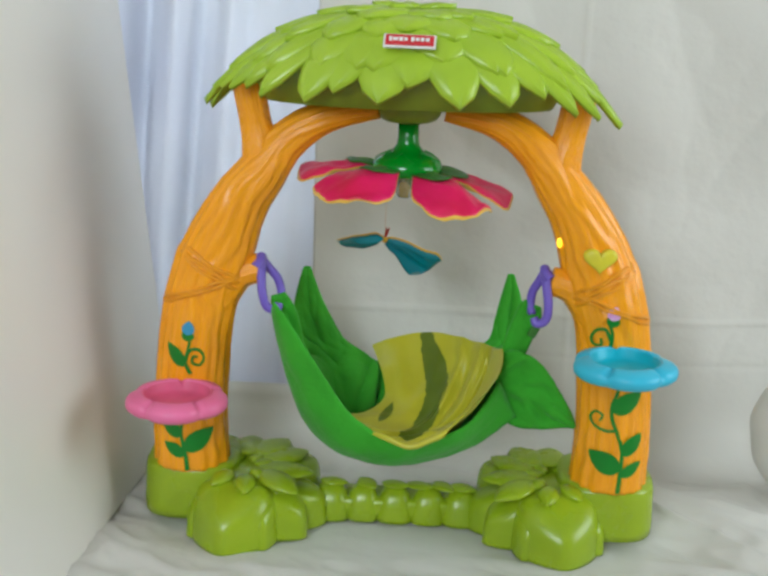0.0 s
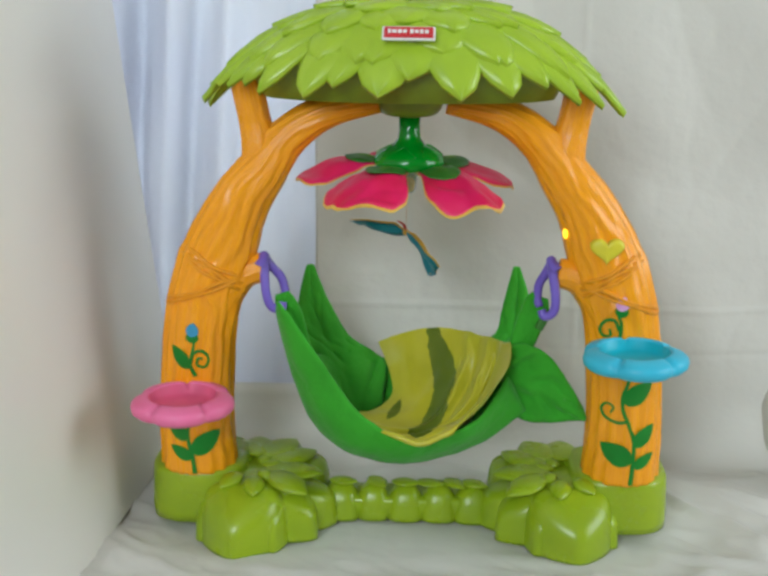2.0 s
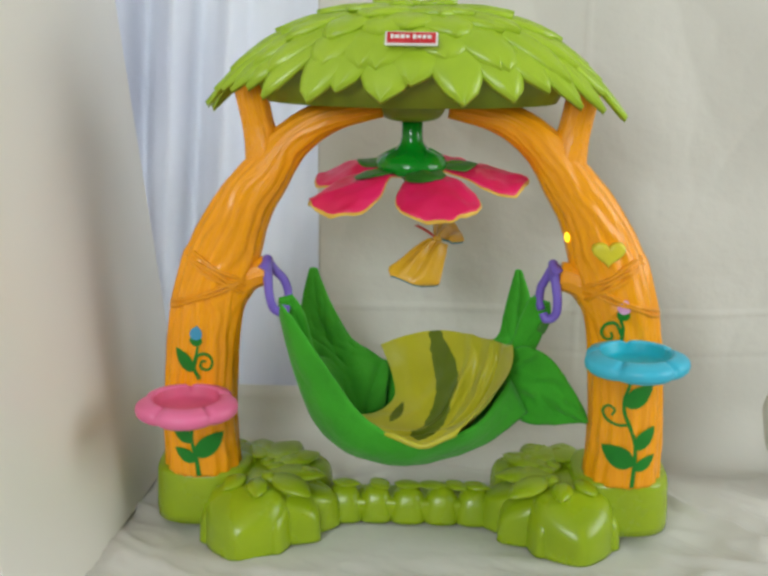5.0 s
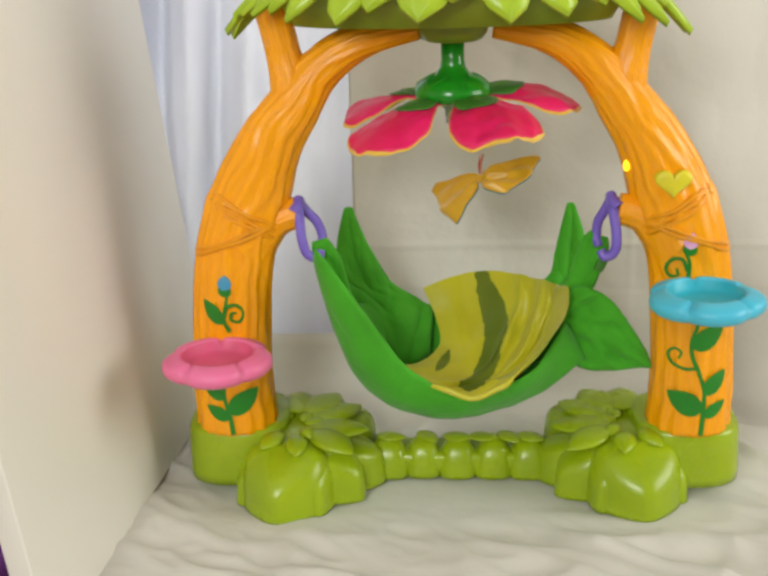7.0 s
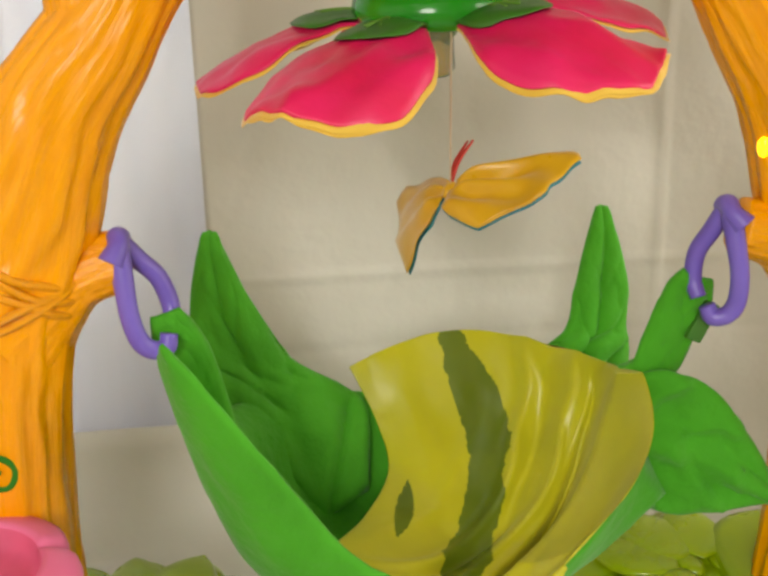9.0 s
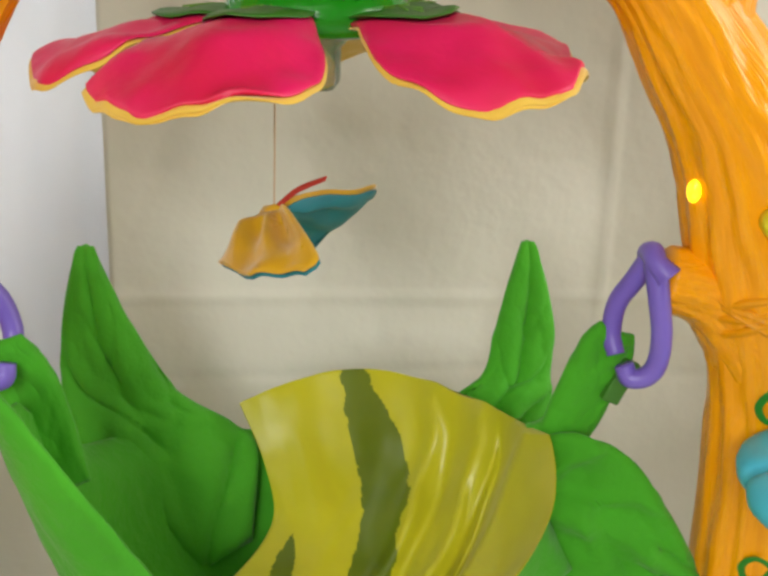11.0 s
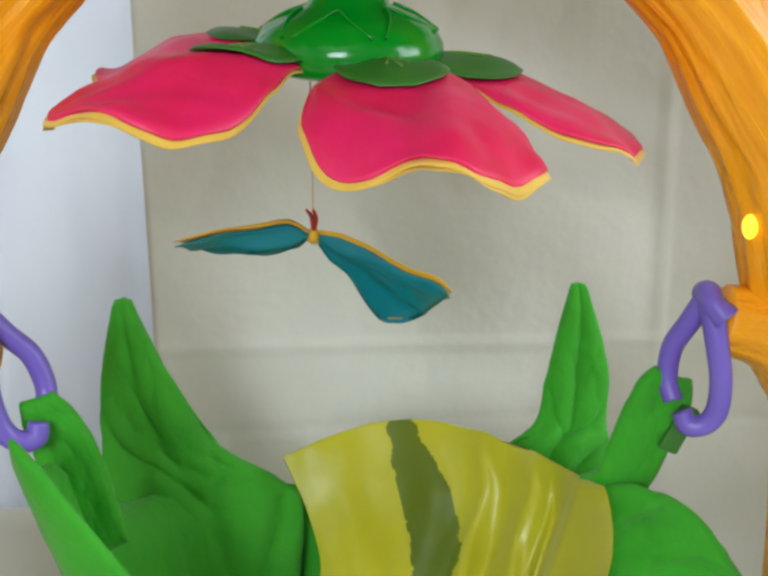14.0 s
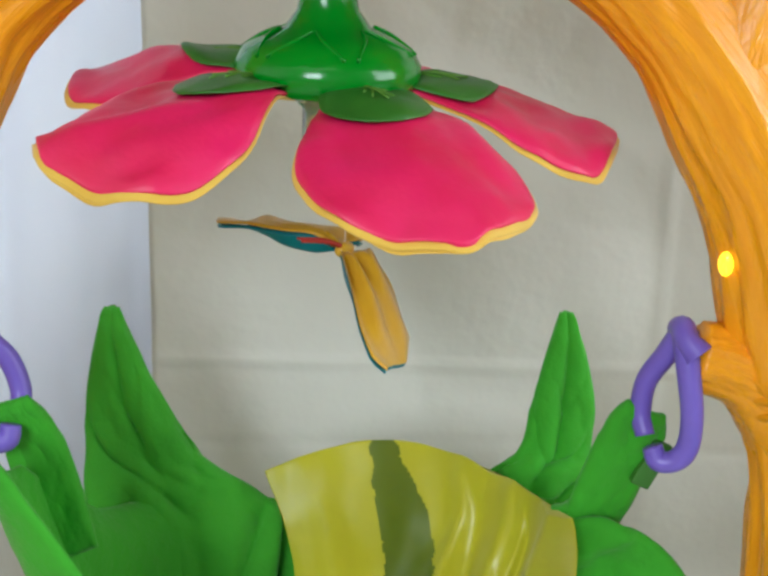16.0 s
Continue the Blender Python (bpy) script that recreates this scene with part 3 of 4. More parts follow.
def dish(parent, x, z, outer, inner, label):
    bm = bmesh.new()
    prof = [(0.0005, -0.0035), (0.0245, -0.0035), (0.0282, -0.001), (0.0302, 0.0062), (0.0314, 0.0076), (0.0335, 0.0078), (0.0425, 0.0046), (0.0448, 0.0024), (0.0456, -0.001), (0.0448, -0.0050), (0.0410, -0.0086), (0.034, -0.0100), (0.006, -0.0100)]
    rows = []
    for i, (r, zz) in enumerate(prof):
        row = []
        for a in np.linspace(0, 2 * math.pi, 90, endpoint=False):
            lob = 1 + 0.13 * (abs(math.cos(2.5 * a + 0.5)) ** 0.6 - 0.80) * min(1, max(0, (r - 0.028) / 0.012))
            dip = -0.0050 * (1 - abs(math.cos(2.5 * a + 0.5))) ** 9 * (4 <= i <= 8)
            row.append((x + r * lob * math.cos(a), -0.064 + r * lob * math.sin(a), z + zz + dip))
        rows.append(row)
    grid(bm, rows, True, True, mat=lambda i, j: 1 if i < 3 else 0)
    part("dish", bm, [outer, inner], parent, label)


def ribbon(bm, pts, width, side, lift=0.0007):
    c = spline(pts, len(pts) * 7)
    rows = []
    for i, (x, z) in enumerate(c):
        t = c[min(i + 1, len(c) - 1)] - c[max(i - 1, 0)]
        t = t / (np.hypot(*t) + 1e-9)
        w = width * (1 - 0.35 * i / len(c)) / 2
        rows.append([trunk_front(x - t[1] * w, z + t[0] * w, side, lift), trunk_front(x, z, side, lift + 0.0005), trunk_front(x + t[1] * w, z - t[0] * w, side, lift)])
    grid(bm, rows)


def print_leaf(bm, x, z, ang, ln, wd, side, blunt=1.0):
    a = radians(ang)
    rows = []
    for i in range(13):
        v = i / 12
        w = max(0.0001, wd / 2 * math.sin(math.pi * v ** 0.8) ** 0.75)
        rows.append([trunk_front(x + (v * ln) * math.cos(a) - u * w * math.sin(a), z + (v * ln) * math.sin(a) + u * w * math.cos(a), side, 0.0012) for u in (-1, -0.5, 0, 0.5, 1)])
    grid(bm, rows)


def vines(parent):
    """Printed vines with buds on the front of each trunk."""
    r, l = 1, -1
    for side, stems, leaves, bud, budmat in (
        (r, [([(0.208, 0.062), (0.209, 0.080), (0.2085, 0.105), (0.203, 0.122), (0.197, 0.136), (0.196, 0.150), (0.200, 0.165), (0.199, 0.185)], 0.0042),
             ([(0.201, 0.125), (0.192, 0.124), (0.182, 0.128), (0.178, 0.136), (0.182, 0.142), (0.188, 0.139), (0.186, 0.133)], 0.0030),
             ([(0.189, 0.203), (0.190, 0.218), (0.186, 0.229)], 0.0036),
             ([(0.189, 0.212), (0.184, 0.222), (0.176, 0.221), (0.172, 0.213), (0.175, 0.207), (0.181, 0.208), (0.180, 0.214)], 0.0032)],
         [(0.197, 0.143, 38, 0.032, 0.019), (0.209, 0.100, 52, 0.028, 0.015), (0.2075, 0.084, 148, 0.034, 0.021), (0.210, 0.079, 38, 0.023, 0.012)], (0.1895, 0.238), BUD_PINK),
        (l, [([(-0.201, 0.062), (-0.203, 0.080), (-0.2065, 0.098), (-0.205, 0.114), (-0.201, 0.126)], 0.0042),
             ([(-0.197, 0.160), (-0.202, 0.172), (-0.199, 0.184), (-0.197, 0.194)], 0.0038),
             ([(-0.202, 0.170), (-0.198, 0.182), (-0.190, 0.184), (-0.1845, 0.177), (-0.188, 0.169), (-0.195, 0.171), (-0.194, 0.177), (-0.190, 0.177)], 0.0032)],
         [(-0.203, 0.082, 42, 0.034, 0.019), (-0.203, 0.077, 150, 0.024, 0.013), (-0.2065, 0.096, 138, 0.026, 0.014), (-0.203, 0.167, 125, 0.027, 0.013)], (-0.199, 0.205), BUD_BLUE)):
        bm = bmesh.new()
        for pts, w in stems:
            ribbon(bm, pts, w, side)
        ob = part("vine", bm, VINE, parent, "printed green climbing vine")
        for x, z, ang, ln, wd in leaves:
            bm = bmesh.new()
            print_leaf(bm, x, z, ang, ln, wd, side)
            part("leaf", bm, VINE, ob)
        for nm, x, z, ang, ln, wd, mat in (("calyx", bud[0] - 0.001, bud[1] - 0.013, 78, 0.013, 0.012, VINE), ("bud", bud[0] - 0.0005, bud[1] - 0.007, 80, 0.014, 0.012, budmat)):
            bm = bmesh.new()
            print_leaf(bm, x, z, ang, ln, wd, side)
            for v in bm.verts:
                v.co.y -= 0.0005 if nm == "bud" else 0.0002
            part(nm, bm, mat, ob)


def heart(parent):
    bm = bmesh.new()
    out = []
    for k in range(48):
        t = 2 * math.pi * k / 48
        out.append((16 * math.sin(t) ** 3 / 16, (13 * math.cos(t) - 5 * math.cos(2 * t) - 2 * math.cos(3 * t) - math.cos(4 * t) + 2.5) / 16))
    rows = []
    for k, d in ((1.0, 0.004), (1.0, -0.0025), (0.94, -0.0042), (0.8, -0.005), (0.4, -0.0054), (0.02, -0.0055)):
        rows.append([Vector((0.1735 + 0.0152 * k * u, trunk_front(0.1735 + 0.0152 * k * u, 0.2845, 1, 0).y * 0.35 - 0.0175 + d, 0.2850 + 0.0128 * k * w)) for u, w in out])
    grid(bm, rows, True, True)
    part("heart_button", bm, YELLOW, parent, "raised yellow heart-shaped button")


def lamp(parent):
    bm = bmesh.new()
    bmesh.ops.create_uvsphere(bm, u_segments=20, v_segments=12, radius=0.0031)
    for v in bm.verts:
        v.co = Vector((v.co.x * 0.9 + 0.1386, v.co.y - 0.009, v.co.z * 1.6 + 0.2970))
    part("lamp", bm, LED, parent, "small glowing amber lamp")


def tree_arch():
    ob = new("toy_tree_arch")
    tagged(ob, "orange plastic tree arch toy with a lime leaf roof and base", "toy")
    for side in (-1, 1):
        trunk(ob, side)
        foot(ob, side)
    link(ob)
    roof(ob)
    hub(ob)
    dish(ob, -0.2012, 0.1480, PINK, PINK_IN, "pink flower-shaped dish")
    dish(ob, 0.1970, 0.2000, BLUE, BLUE_IN, "sky blue flower-shaped dish")
    vines(ob)
    heart(ob)
    lamp(ob)


tree_arch()

# ---- the hammock and its links ----


def link_ring(side, m):
    """A violet toy link: a knuckled head, a long arm with a curled hook, and a short arm."""
    ob = new("toy_link")
    for name, pts, radii in (
            ("head", [(0.004, 0.009, -0.004), (0.0, 0.006, 0.002), (0.0, 0, 0.0045), (0.0, -0.006, 0.002), (0.004, -0.010, -0.004)], [0.0060, 0.0050, 0.0054, 0.0050, 0.0064]),
            ("hook_arm", [(0.0, -0.004, 0.002), (0.001, -0.009, -0.014), (0.002, -0.012, -0.030), (0.001, -0.012, -0.044), (-0.003, -0.011, -0.051), (-0.009, -0.009, -0.052), (-0.011, -0.007, -0.046)], [0.0054, 0.0050, 0.0048, 0.0048, 0.0047, 0.0046, 0.0043]),
            ("short_arm", [(0.0, 0.003, 0.001), (-0.005, 0.006, -0.010), (-0.011, 0.008, -0.022), (-0.013, 0.007, -0.036), (-0.012, 0.002, -0.045)], [0.0052, 0.0048, 0.0047, 0.0046, 0.0042])):
        bm = bmesh.new()
        tube(bm, [(side * x, y * 0.85, z * 0.87) for x, y, z in pts], [0.88 * k for k in radii], 14, 50)
        part(name, bm, PURPLE, ob)
    ob.matrix_world = m
    tagged(ob, "violet plastic link hooked on the tree branch", "link", group="hammock links")


link_ring(1, pose(0.1280, -0.004, 0.2660, 0, -4, 0))
link_ring(-1, pose(-0.1345, -0.004, 0.2655, 0, -9, 0))


def curve(rows, n):
    return spline(rows, n)


def shell(bm, rows, thick, up=None):
    """A soft sheet with thickness from rows of points: both faces and the rim."""
    r = [[Vector(p) for p in row] for row in rows]
    nr, nc = len(r), len(r[0])
    nrm = [[None] * nc for _ in range(nr)]
    for i in range(nr):
        for j in range(nc):
            du = r[min(i + 2, nr - 1)][j] - r[max(i - 2, 0)][j]
            dv = r[i][min(j + 2, nc - 1)] - r[i][max(j - 2, 0)]
            n = du.cross(dv)
            nrm[i][j] = up or (n.normalized() if n.length > 1e-12 else Vector((0, -1, 0)))
    ring_rows = []
    for i in range(nr):
        edge_i = min(i, nr - 1 - i) / nr
        a, b = [], []
        for j in range(nc):
            e = min(edge_i, min(j, nc - 1 - j) / nc)
            t = thick * (0.25 + 0.75 * min(1, e * 9) ** 0.5) / 2
            a.append(r[i][j] + nrm[i][j] * t)
            b.append(r[i][j] - nrm[i][j] * t)
        ring_rows.append(a + list(reversed(b)))
    vs = grid(bm, ring_rows, True)
    for row in (vs[0], vs[-1]):
        for j in range(nc - 1):
            bm.faces.new((row[j], row[j + 1], row[2 * nc - 2 - j], row[2 * nc - 1 - j]))
    return vs


def sling(parent):
    """The leaf-shaped bed: a deep trough from the front edge to the back edge."""
    n = 60
    front = curve([(-0.1175, -0.046, 0.238), (-0.105, -0.050, 0.224), (-0.088, -0.053, 0.200), (-0.067, -0.055, 0.169), (-0.045, -0.055, 0.139), (-0.016, -0.056, 0.119), (0.006, -0.056, 0.112), (0.033, -0.054, 0.117), (0.066, -0.036, 0.129), (0.092, -0.010, 0.160)], n)
    low = curve([(-0.1195, -0.036, 0.229), (-0.113, -0.022, 0.194), (-0.105, -0.010, 0.157), (-0.094, -0.008, 0.123), (-0.074, -0.006, 0.096), (-0.046, -0.004, 0.080), (-0.010, -0.004, 0.0745), (0.024, -0.002, 0.079), (0.068, -0.004, 0.095), (0.110, -0.002, 0.126)], n)
    mid = curve([(-0.1165, -0.024, 0.216), (-0.105, 0.022, 0.168), (-0.087, 0.048, 0.142), (-0.072, 0.055, 0.118), (-0.056, 0.055, 0.098), (-0.034, 0.055, 0.087), (-0.004, 0.055, 0.085), (0.028, 0.055, 0.090), (0.064, 0.045, 0.107), (0.095, 0.02, 0.14)], n)
    back = curve([(-0.114, -0.012, 0.212), (-0.103, 0.055, 0.156), (-0.083, 0.084, 0.146), (-0.058, 0.092, 0.147), (-0.036, 0.095, 0.142), (-0.014, 0.097, 0.138), (0.020, 0.098, 0.140), (0.046, 0.094, 0.146), (0.072, 0.078, 0.158), (0.092, 0.028, 0.180)], n)
    rows = []
    for i in range(n):
        c = spline([front[i], front[i] * 0.45 + low[i] * 0.55 + np.array((0, -0.016, -0.004)) * math.sin(math.pi * i / (n - 1)), low[i], mid[i], back[i]], 34)
        row = []
        for j, p in enumerate(c):
            d = 0.0015 * nz(p[0] * 30, p[1] * 30, p[2] * 30) + 0.0008 * nz(p[0] * 80, p[1] * 60, p[2] * 80)
            row.append((p[0], p[1] + d, p[2] + d))
        rows.append(row)
    bm = bmesh.new()
    shell(bm, rows, 0.007)
    part("sling", bm, PLUSH, parent)


def flap(parent, name, spine, widths, dirs, mat, label="", thick=0.007, crease=0.003, steps=40, seed=0.0):
    """A padded leaf along a spine, with a width and a cross direction at each row, and a midrib crease."""
    s = spline(np.column_stack([spine, widths, dirs]), steps)
    rows = []
    for i, q in enumerate(s):
        p, w, d = Vector(q[:3]), max(0.0008, q[3]), Vector(q[4:7]).normalized()
        t = Vector(s[min(i + 1, steps - 1)][:3] - s[max(i - 1, 0)][:3]).normalized()
        n = d.cross(t).normalized()
        row = []
        for u in np.linspace(-1, 1, 31):
            v = i / (steps - 1)
            h = -crease * math.exp(-(u * 5) ** 2) + 0.12 * w * (1 - u * u) + 0.11 * w * nz(u * 2.2 + seed, v * 6, seed) + 0.03 * w * nz(u * 6 + seed, v * 14, seed + 3)
            h -= 0.0046 * (1 - abs(math.sin(11 * v - 3.6 * abs(u) + (0.5 if u > 0 else 0)))) ** 4 * (abs(u) < 0.95) * min(1, max(0, w * 60 - 0.6))
            row.append(p + d * (u * w) + n * h)
        rows.append(row)
    bm = bmesh.new()
    shell(bm, rows, thick)
    return part(name, bm, mat, parent, label)


def pouch(parent):
    """The satin pocket spread inside the bed, with a dark stripe down its middle."""
    n = 170
    top = curve([(-0.034, 0.086, 0.160), (-0.010, 0.092, 0.168), (0.020, 0.094, 0.174), (0.050, 0.080, 0.176), (0.074, 0.048, 0.180), (0.090, 0.012, 0.186)], n)
    bot = curve([(-0.052, -0.030, 0.128), (-0.030, -0.050, 0.121), (-0.005, -0.060, 0.1145), (0.018, -0.063, 0.1135), (0.036, -0.063, 0.122), (0.050, -0.059, 0.136)], n)
    left = curve([(-0.034, 0.086, 0.160), (-0.022, 0.070, 0.136), (-0.018, 0.048, 0.118), (-0.034, 0.010, 0.116), (-0.052, -0.030, 0.128)], n)
    right = curve([(0.090, 0.012, 0.186), (0.094, -0.006, 0.176), (0.089, -0.030, 0.164), (0.072, -0.050, 0.149), (0.050, -0.059, 0.136)], n)
    rows = []
    for i in range(n):
        v = i / (n - 1)
        row = []
        for j in range(n):
            u = j / (n - 1)
            p = (1 - v) * top[j] + v * bot[j] + (1 - u) * left[i] + u * right[i] - ((1 - u) * (1 - v) * top[0] + u * (1 - v) * top[-1] + (1 - u) * v * bot[0] + u * v * bot[-1])
            b = math.sin(math.pi * u) * math.sin(math.pi * min(1, v))
            # the cloth sags into the bed and gathers in folds that run to the front lip
            sag = -0.020 * b
            fu = (u - 0.46) * (1.0 - 0.45 * v) * 2.2
            fold = 0.0022 * math.sin(fu * 8 + 1.5 * nz(u * 3, v * 3, 2) + 0.6) * b ** 0.6 + 0.005 * nz(u * 5, v * 4, 1) * b + 0.0005 * nz(u * 14, v * 10, 5)
            # the front panel rises past a crease that runs from the knot down to the lip; soft shiny folds lie beside it
            d = u - (0.97 - 0.56 * v) + 0.03 * nz(v * 6, 1.5)
            k = min(1.0, max(0.0, d / 0.026 + 0.5))
            fold += 0.0140 * k * k * (3 - 2 * k) * min(1, 6 * v) * min(1, (1 - v) * 5) * (1 - 0.5 * max(0.0, d))
            fold -= 0.0090 * math.exp(-((d + 0.035) / 0.024) ** 2) * min(1, 5 * v) * min(1, (1 - v) * 4)
            for q, amp, wd in ((-0.13, 0.0050, 0.032), (-0.20, -0.0035, 0.03), (-0.27, 0.0040, 0.03), (-0.42, 0.0022, 0.05)):
                fold += amp * math.exp(-((d - q - 0.05 * nz(v * 4, q * 20) - 0.12 * q * v) / wd) ** 2) * min(1, 4 * v + 0.3) * min(1, (1 - v) * 5)
            row.append((p[0], p[1] + sag * 0.3 - fold * 0.6, p[2] + sag + fold))
        rows.append(row)

    # darker colour on a wavy middle band and a small patch at the left
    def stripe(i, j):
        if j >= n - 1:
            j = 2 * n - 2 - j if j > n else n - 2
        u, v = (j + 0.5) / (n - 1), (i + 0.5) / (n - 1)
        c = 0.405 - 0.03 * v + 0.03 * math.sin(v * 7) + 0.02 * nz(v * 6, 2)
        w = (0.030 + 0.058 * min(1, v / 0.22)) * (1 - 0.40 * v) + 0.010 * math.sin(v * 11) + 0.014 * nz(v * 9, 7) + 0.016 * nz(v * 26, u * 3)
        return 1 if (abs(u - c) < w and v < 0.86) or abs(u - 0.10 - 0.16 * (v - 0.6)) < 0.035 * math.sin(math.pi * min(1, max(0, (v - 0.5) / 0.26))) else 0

    bm = bmesh.new()
    r = [[Vector(p) for p in row] for row in rows]
    back = [[p + Vector((0, 0.0018, -0.0008)) for p in row] for row in r]
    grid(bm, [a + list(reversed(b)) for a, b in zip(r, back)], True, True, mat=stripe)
    ob = part("pouch", bm, [SATIN, SATIN_DARK], parent, "shiny lime satin pocket with a dark olive stripe")
    # the turned-over lip at the front
    bm = bmesh.new()
    pts = [tuple(bot[k] + np.array((0, -0.002, 0.002 + 0.0015 * math.sin(k)))) for k in range(44, n, 14)]
    tube(bm, pts, [0.0015] + [0.0027] * (len(pts) - 2) + [0.0015], 12, 60)
    part("lip", bm, SATIN, ob)


def hammock():
    ob = new("hammock")
    tagged(ob, "green plush leaf-shaped doll hammock hung between violet links", "hammock")
    sling(ob)
    flap(ob, "leaf_ear", [(-0.052, 0.046, 0.092), (-0.062, 0.068, 0.122), (-0.076, 0.082, 0.148), (-0.090, 0.087, 0.168), (-0.0995, 0.089, 0.200), (-0.102, 0.089, 0.224), (-0.1025, 0.089, 0.239)], [0.028, 0.041, 0.040, 0.0270, 0.0158, 0.0085, 0.0035],
         [(0.85, 0.35, 0.35), (0.85, 0.3, 0.3), (0.95, 0.25, -0.05), (0.97, 0.2, -0.15), (1, 0.1, 0), (1, 0, 0), (1, 0, 0)], PLUSH_IN, "dark green inner leaf with a pointed tip", seed=2, steps=56)
    flap(ob, "leaf_ear", [(0.088, 0.080, 0.142), (0.094, 0.088, 0.158), (0.103, 0.094, 0.170), (0.106, 0.098, 0.192), (0.106, 0.100, 0.215), (0.1045, 0.101, 0.238)], [0.030, 0.027, 0.0175, 0.0150, 0.0102, 0.003],
         [(1, 0.05, 0.1), (1, 0.05, 0.05), (1, 0, 0), (1, 0, 0), (1, 0, 0), (1, 0, 0)], PLUSH, seed=5, steps=50)
    flap(ob, "leaf_fin", [(0.088, 0.004, 0.158), (0.104, -0.002, 0.154), (0.124, -0.006, 0.146), (0.144, -0.008, 0.134), (0.158, -0.008, 0.125), (0.166, -0.008, 0.119)], [0.026, 0.036, 0.033, 0.020, 0.009, 0.002],
         [(0.10, 0.0, 1), (0.15, 0.0, 1), (0.22, 0, 1), (0.30, 0, 1), (0.4, 0, 1), (0.5, 0, 1)], PLUSH, seed=8, steps=50, crease=0.004)
    flap(ob, "strap", [(0.101, 0.010, 0.174), (0.107, 0.009, 0.192), (0.1130, 0.007, 0.212), (0.1175, 0.005, 0.227), (0.1195, 0.002, 0.2355)], [0.0110, 0.0122, 0.0128, 0.0120, 0.0085],
         [(1, 0.1, -0.45)] * 5, PLUSH, thick=0.0065, crease=0.0, seed=1)
    flap(ob, "strap", [(-0.102, 0.002, 0.166), (-0.1075, 0.002, 0.190), (-0.112, 0.001, 0.212), (-0.1165, -0.001, 0.226), (-0.119, -0.003, 0.2345)], [0.0110, 0.0120, 0.0112, 0.0095, 0.0065],
         [(1, 0.1, 0.3)] * 5, PLUSH, thick=0.0065, crease=0.0, seed=3)
    # the loose end of the strap
    bm = bmesh.new()
    slab(bm, (0, 0, 0), (0.004, 0.002, 0.010), 0.001)
    tab = part("strap_end", bm, SEPAL, ob)
    tab.matrix_basis = pose(0.1235, 0.002, 0.212, 0, 24, 0)
    # the gathered knot
    bm = bmesh.new()
    bmesh.ops.create_uvsphere(bm, u_segments=18, v_segments=12, radius=0.009)
    for v in bm.verts:
        k = 1 + 0.16 * math.sin(5 * math.atan2(v.co.x, v.co.z)) * 0.8
        v.co = Vector((v.co.x * k * 0.85 + 0.0945, v.co.y * 0.8 + 0.010, v.co.z * k + 0.181))
    part("knot", bm, PLUSH, ob)
    pouch(ob)


hammock()

# ---- the turning flower and its butterfly ----


def petal(parent, ang, seed):
    holder = parent
    nv, nu = 34, 26
    ca, sa = math.cos(ang), math.sin(ang)

    def surf(u, v, drop, grow):
        # root at radius 0.016, tip at 0.100; a broad rounded blade with a shallow point
        r = 0.018 + (0.087 + grow) * v
        k = min(1.0, v / 0.62)
        w = (0.0352 + grow) * (0.30 + 0.70 * k * k * (3 - 2 * k))
        if v > 0.70:
            w *= max(0.0, 1 - ((v - 0.70) / 0.30) ** 2.4) ** 0.5 * 0.72 + 0.28
        x = u * w
        r -= 0.007 * u * u * v
        a = x / 0.0375
        z = -0.001 - 0.0165 * v ** 1.6 - 0.0085 * a * a * (0.3 + 0.7 * v) + 0.0050 * math.sin(math.pi * v) * (1 - a * a) - drop * (1 + 0.5 * v)
        z += 0.0016 * math.sin(7 * a + 5 * v + seed * 3) * v * v * abs(a) + 0.0050 * nz(a * 1.7 + seed, v * 2.4, seed * 1.7) * min(1, v * 2) + 0.0022 * nz(a * 4 + seed, v * 6, seed) + 0.009 * max(0, v - 0.60) * math.sin(3.2 * a + seed * 2)
        return Vector((r * ca - x * sa, r * sa + x * ca, z))

    for name, mat, drop, grow, thick, lab in (("petal", PETAL, 0.0, 0.0, 0.0022, "bright pink satin petal"), ("lining", LINING, 0.0012, 0.0011, 0.0014, "yellow felt lining")):
        bm = bmesh.new()
        rows = [[surf(u, v, drop, grow) for u in np.linspace(-1, 1, nu)] for v in 1 - (1 - np.linspace(0, 1, nv)) ** 1.7]
        shell(bm, rows, thick, Vector((0, 0, 1)))
        ob = part(name, bm, mat, holder, lab)
        if name == "petal":
            first = ob
    bm = bmesh.new()
    rows = []
    for v in np.linspace(0, 1, 12):
        w = max(0.01, 1.15 * (1 - 0.30 * v) * math.sin(math.pi * (0.16 + 0.84 * v) ** 0.8) ** 0.6)
        rows.append([surf(u * w, 0.02 + 0.46 * v, -0.0022, 0.0) for u in np.linspace(-1, 1, 11)])
    shell(bm, rows, 0.0012)
    sep = part("sepal", bm, SEPAL, first, "dark green leaf patch")
    bm = bmesh.new()
    for pts in ([(0, 0.05), (0, 0.2), (0, 0.35)], [(0, 0.15), (0.2, 0.24)], [(0, 0.15), (-0.2, 0.24)], [(0, 0.22), (0.16, 0.31)], [(0, 0.22), (-0.16, 0.31)]):
        tube(bm, [surf(u, v, -0.0030, 0) for u, v in pts], 0.00035, 5, 10)
    part("vein_print", bm, SEPAL_VEIN, sep)


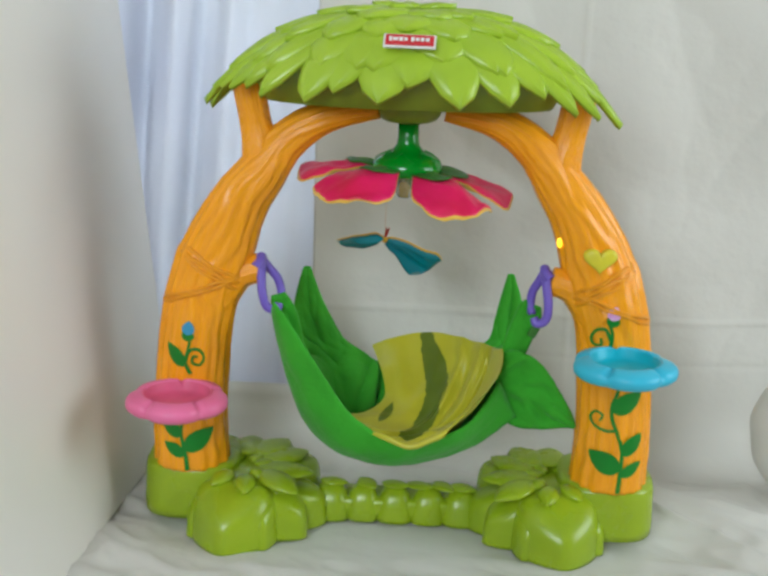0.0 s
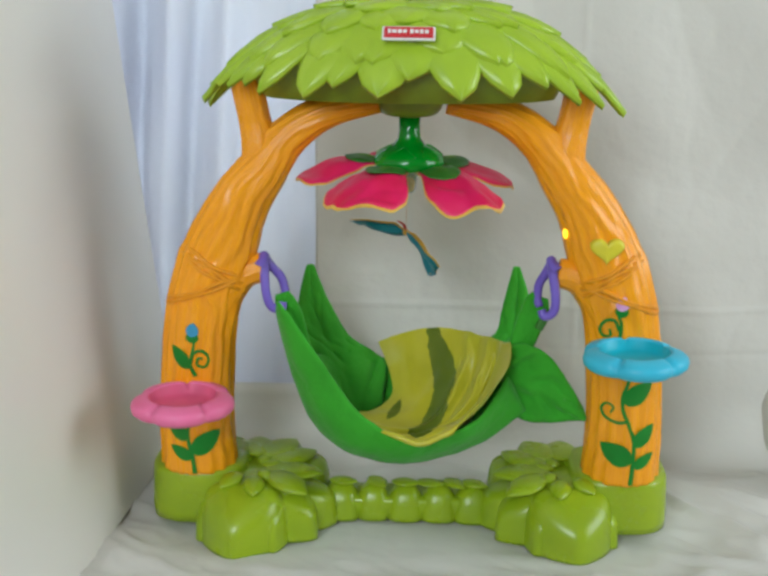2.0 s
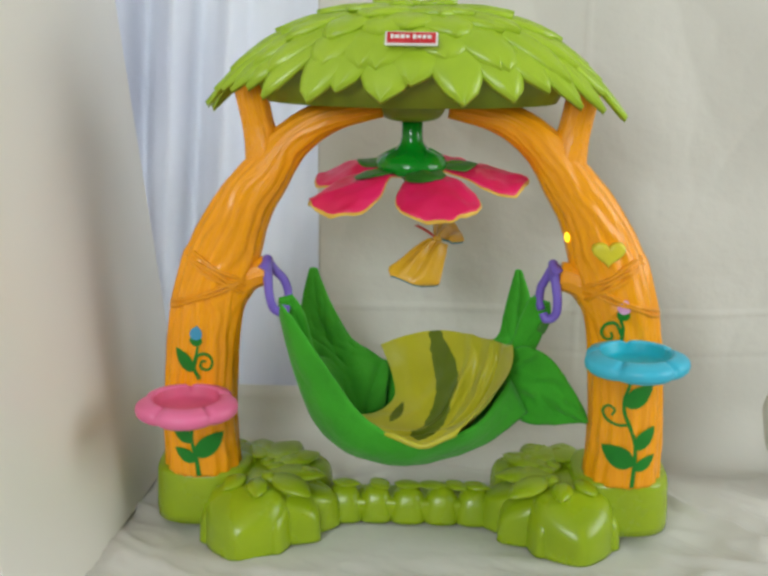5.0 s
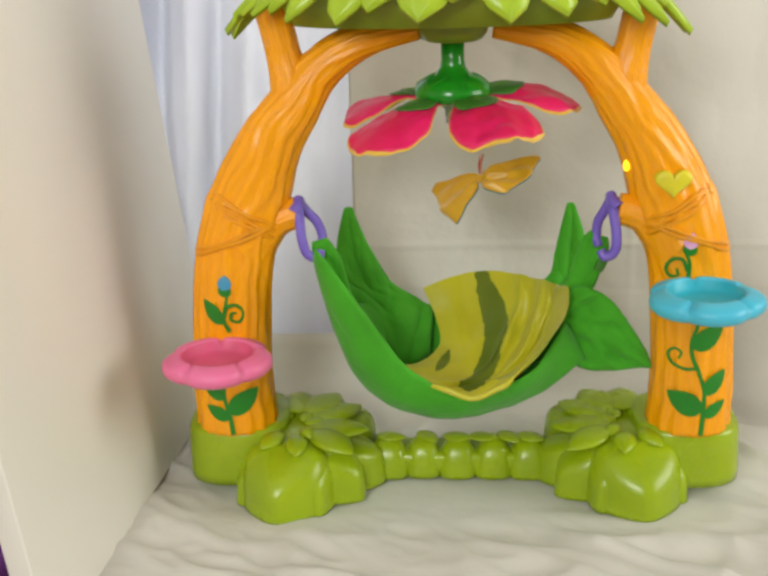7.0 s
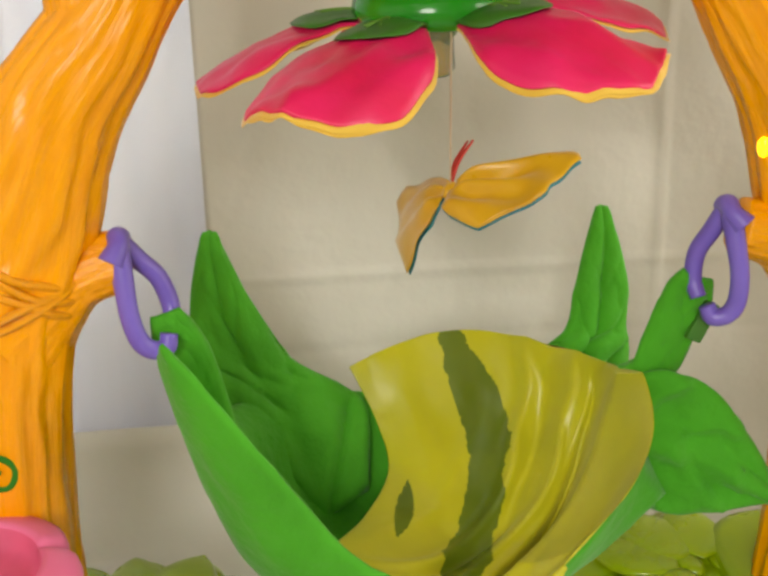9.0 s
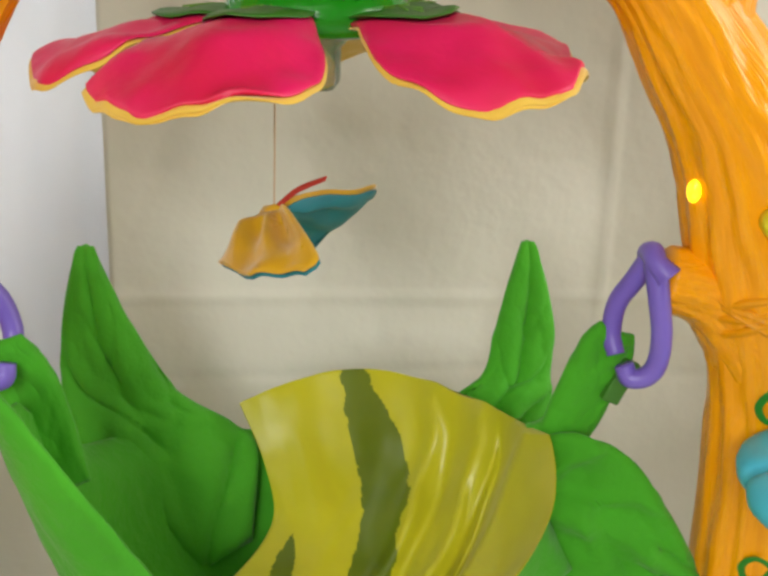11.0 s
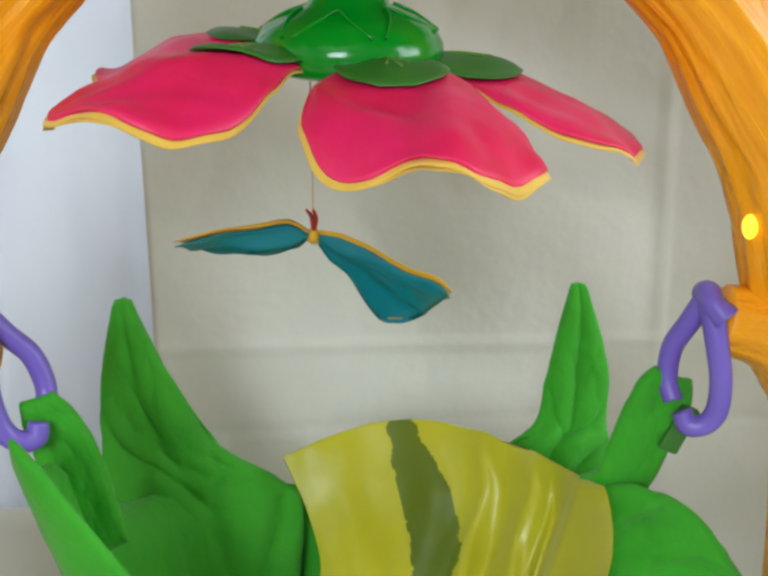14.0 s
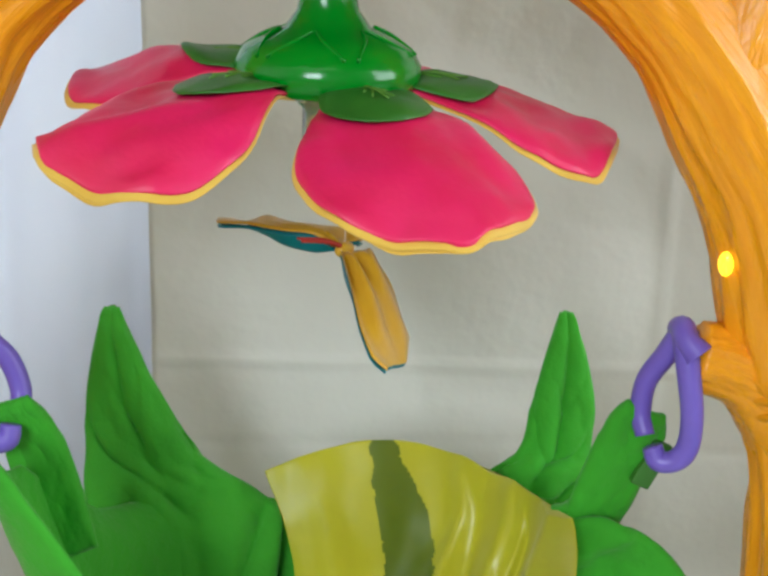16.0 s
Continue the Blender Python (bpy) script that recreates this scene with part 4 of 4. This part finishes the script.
def flower():
    ob = new("flower_mobile")
    tagged(ob, "turning pink fabric flower with yellow lined petals", "flower")
    for k in range(5):
        petal(ob, radians(-90 + 36 + 72 * k), k * 1.37)
    bm = bmesh.new()
    lathe(bm, [(0.012, 0.004), (0.012, -0.006), (0.008, -0.010), (0.0075, -0.022), (0.005, -0.025), (0.001, -0.025)], 28)
    part("core", bm, CLEAR, ob, "clear plastic core")
    return ob


def wing(bm, sgn, lift, grow, droop):
    """One side of the butterfly: a blade that widens to a square, two-cornered end, gathered at the body."""
    rows = []
    for v in np.linspace(0, 1, 20):
        row = []
        for u in np.linspace(-1, 1, 21):
            root = 0.0045 if u > 0 else 0.0045 + 0.0075 * min(1, -u * 1.5)
            half = root + (0.0240 - root + grow) * v ** 0.85
            if v > 0.86:
                half *= 1 - 0.30 * ((v - 0.86) / 0.14) ** 2
            x = 0.002 + (0.045 + grow) * v * (1 - 0.10 * (1 - u * u) * v + 0.05 * u)
            yy = u * half + 0.004 * v
            if u < -0.2:
                x -= (0.030 if sgn > 0 else 0.020) * v * min(1, -u - 0.2) ** 1.3
            z = -droop * 0.045 * v ** 1.2 + lift + 0.0032 * math.sin(u * 8 + sgn) * (1 - v) ** 0.8 * min(1, v * 6) + 0.0022 * nz(u * 2, v * 3, sgn * 2.5) + (0.22 if sgn < 0 else -0.06) * yy * v
            row.append((sgn * x, yy, z))
        rows.append(row)
    shell(bm, rows, 0.0014, Vector((0, 0, 1)))


def butterfly():
    ob = new("butterfly")
    tagged(ob, "gold and teal satin butterfly hanging on a thread", "butterfly")
    for sgn, droop in ((-1, 0.62), (1, 0.12)):
        bm = bmesh.new()
        wing(bm, sgn, 0.0009, 0.0, droop)
        w = part("wing", bm, GOLD, ob, "gold satin wing")
        bm = bmesh.new()
        wing(bm, sgn, -0.0009, -0.0006, droop)
        part("underside", bm, TEAL, w, "teal satin underside")
    bm = bmesh.new()
    bmesh.ops.create_uvsphere(bm, u_segments=14, v_segments=10, radius=0.004)
    for v in bm.verts:
        v.co = Vector((v.co.x * 0.7, v.co.y * 1.2, v.co.z * 0.8))
    part("body", bm, GOLD, ob)
    for d in (0.003, 0.0005):
        bm = bmesh.new()
        tube(bm, [(0, 0.003, 0.002), (0.0008 if d > 0.001 else -0.0006, 0.012, 0.005), (d, 0.024, 0.006)], [0.0010, 0.0009, 0.0005], 7)
        part("antenna", bm, THREAD_RED, ob, "red cord antenna")
    return ob


def thread():
    ob = new("hanging_thread")
    bm = bmesh.new()
    tube(bm, [(0, 0, 0), (0.0002, 0, 0.03), (0, 0, 0.075)], 0.00035, 6)
    part("thread", bm, THREAD, ob)
    tagged(ob, "thin tan thread between flower and butterfly", "thread")
    return ob


blossom = flower()
moth = butterfly()
cord = thread()


TURNS = (0, 1, 2, 3, 3.5, 4, 6.3, 7, 8, 9, 9.5, 10.2, 11.3, 12.5, 13.5, 14, 15, 15.5, 16)
YAWS = (195, 182, 162, 138, 122, 102, 20, -3, -20, -35, -50, -82, -116, -150, -168, -178, -196, -208, -222)
ROLLS = (-2, -6, -12, -15, -17, -18, -12, -12, -14, -14, -6, 6, 8, 5, 0, -3, -9, -11, -12)
NODS = (24, 25, 21, 7, 3, 2, 27, 27, 27, 27, 27, 27, 24, 21, 21, 24, 20, 12, 5)
# the way in which the turning flower hangs low, and by how many degrees
SWAYS = (0, 3.5, 4.2, 6.5, 8, 12.5, 16)
LOWS = (10, -118, -124, -128, -158, -300, -410)
TILTS = (5.5, 4.5, 4.5, 6, 6, 6, 5)


def motions():
    times = [0.5 * k for k in range(33)]
    rows, moths, lines = [], [], []
    for t in times:
        # the flower turns clockwise with a slight tilt that goes round with it
        low, tilt = np.interp(t, SWAYS, LOWS), np.interp(t, SWAYS, TILTS)
        rows.append((t, pose(-0.003, 0, 0.3555, 0, 0, low) @ pose(0, 0, 0, 0, tilt, 0) @ pose(0, 0, 0, 0, 0, -low - 32.2 * t)))
        # the butterfly circles under it and turns with the tilt
        a = radians(27.3 * (t - 2.5))
        x, y, z = 0.023 * math.sin(a), 0.023 * math.cos(a), 0.2885
        yaw, roll, nod = (np.interp(t, TURNS, v) for v in (YAWS, ROLLS, NODS))
        moths.append((t, pose(x, y, z, 0, 0, yaw) @ pose(0, 0, 0, nod, 0, 0) @ pose(0, 0, 0, 0, roll, 0)))
        lines.append((t, pose(x, y, z, 0, 0, -27.5 * t)))
    walk(blossom, rows)
    walk(moth, moths)
    walk(cord, lines)


motions()
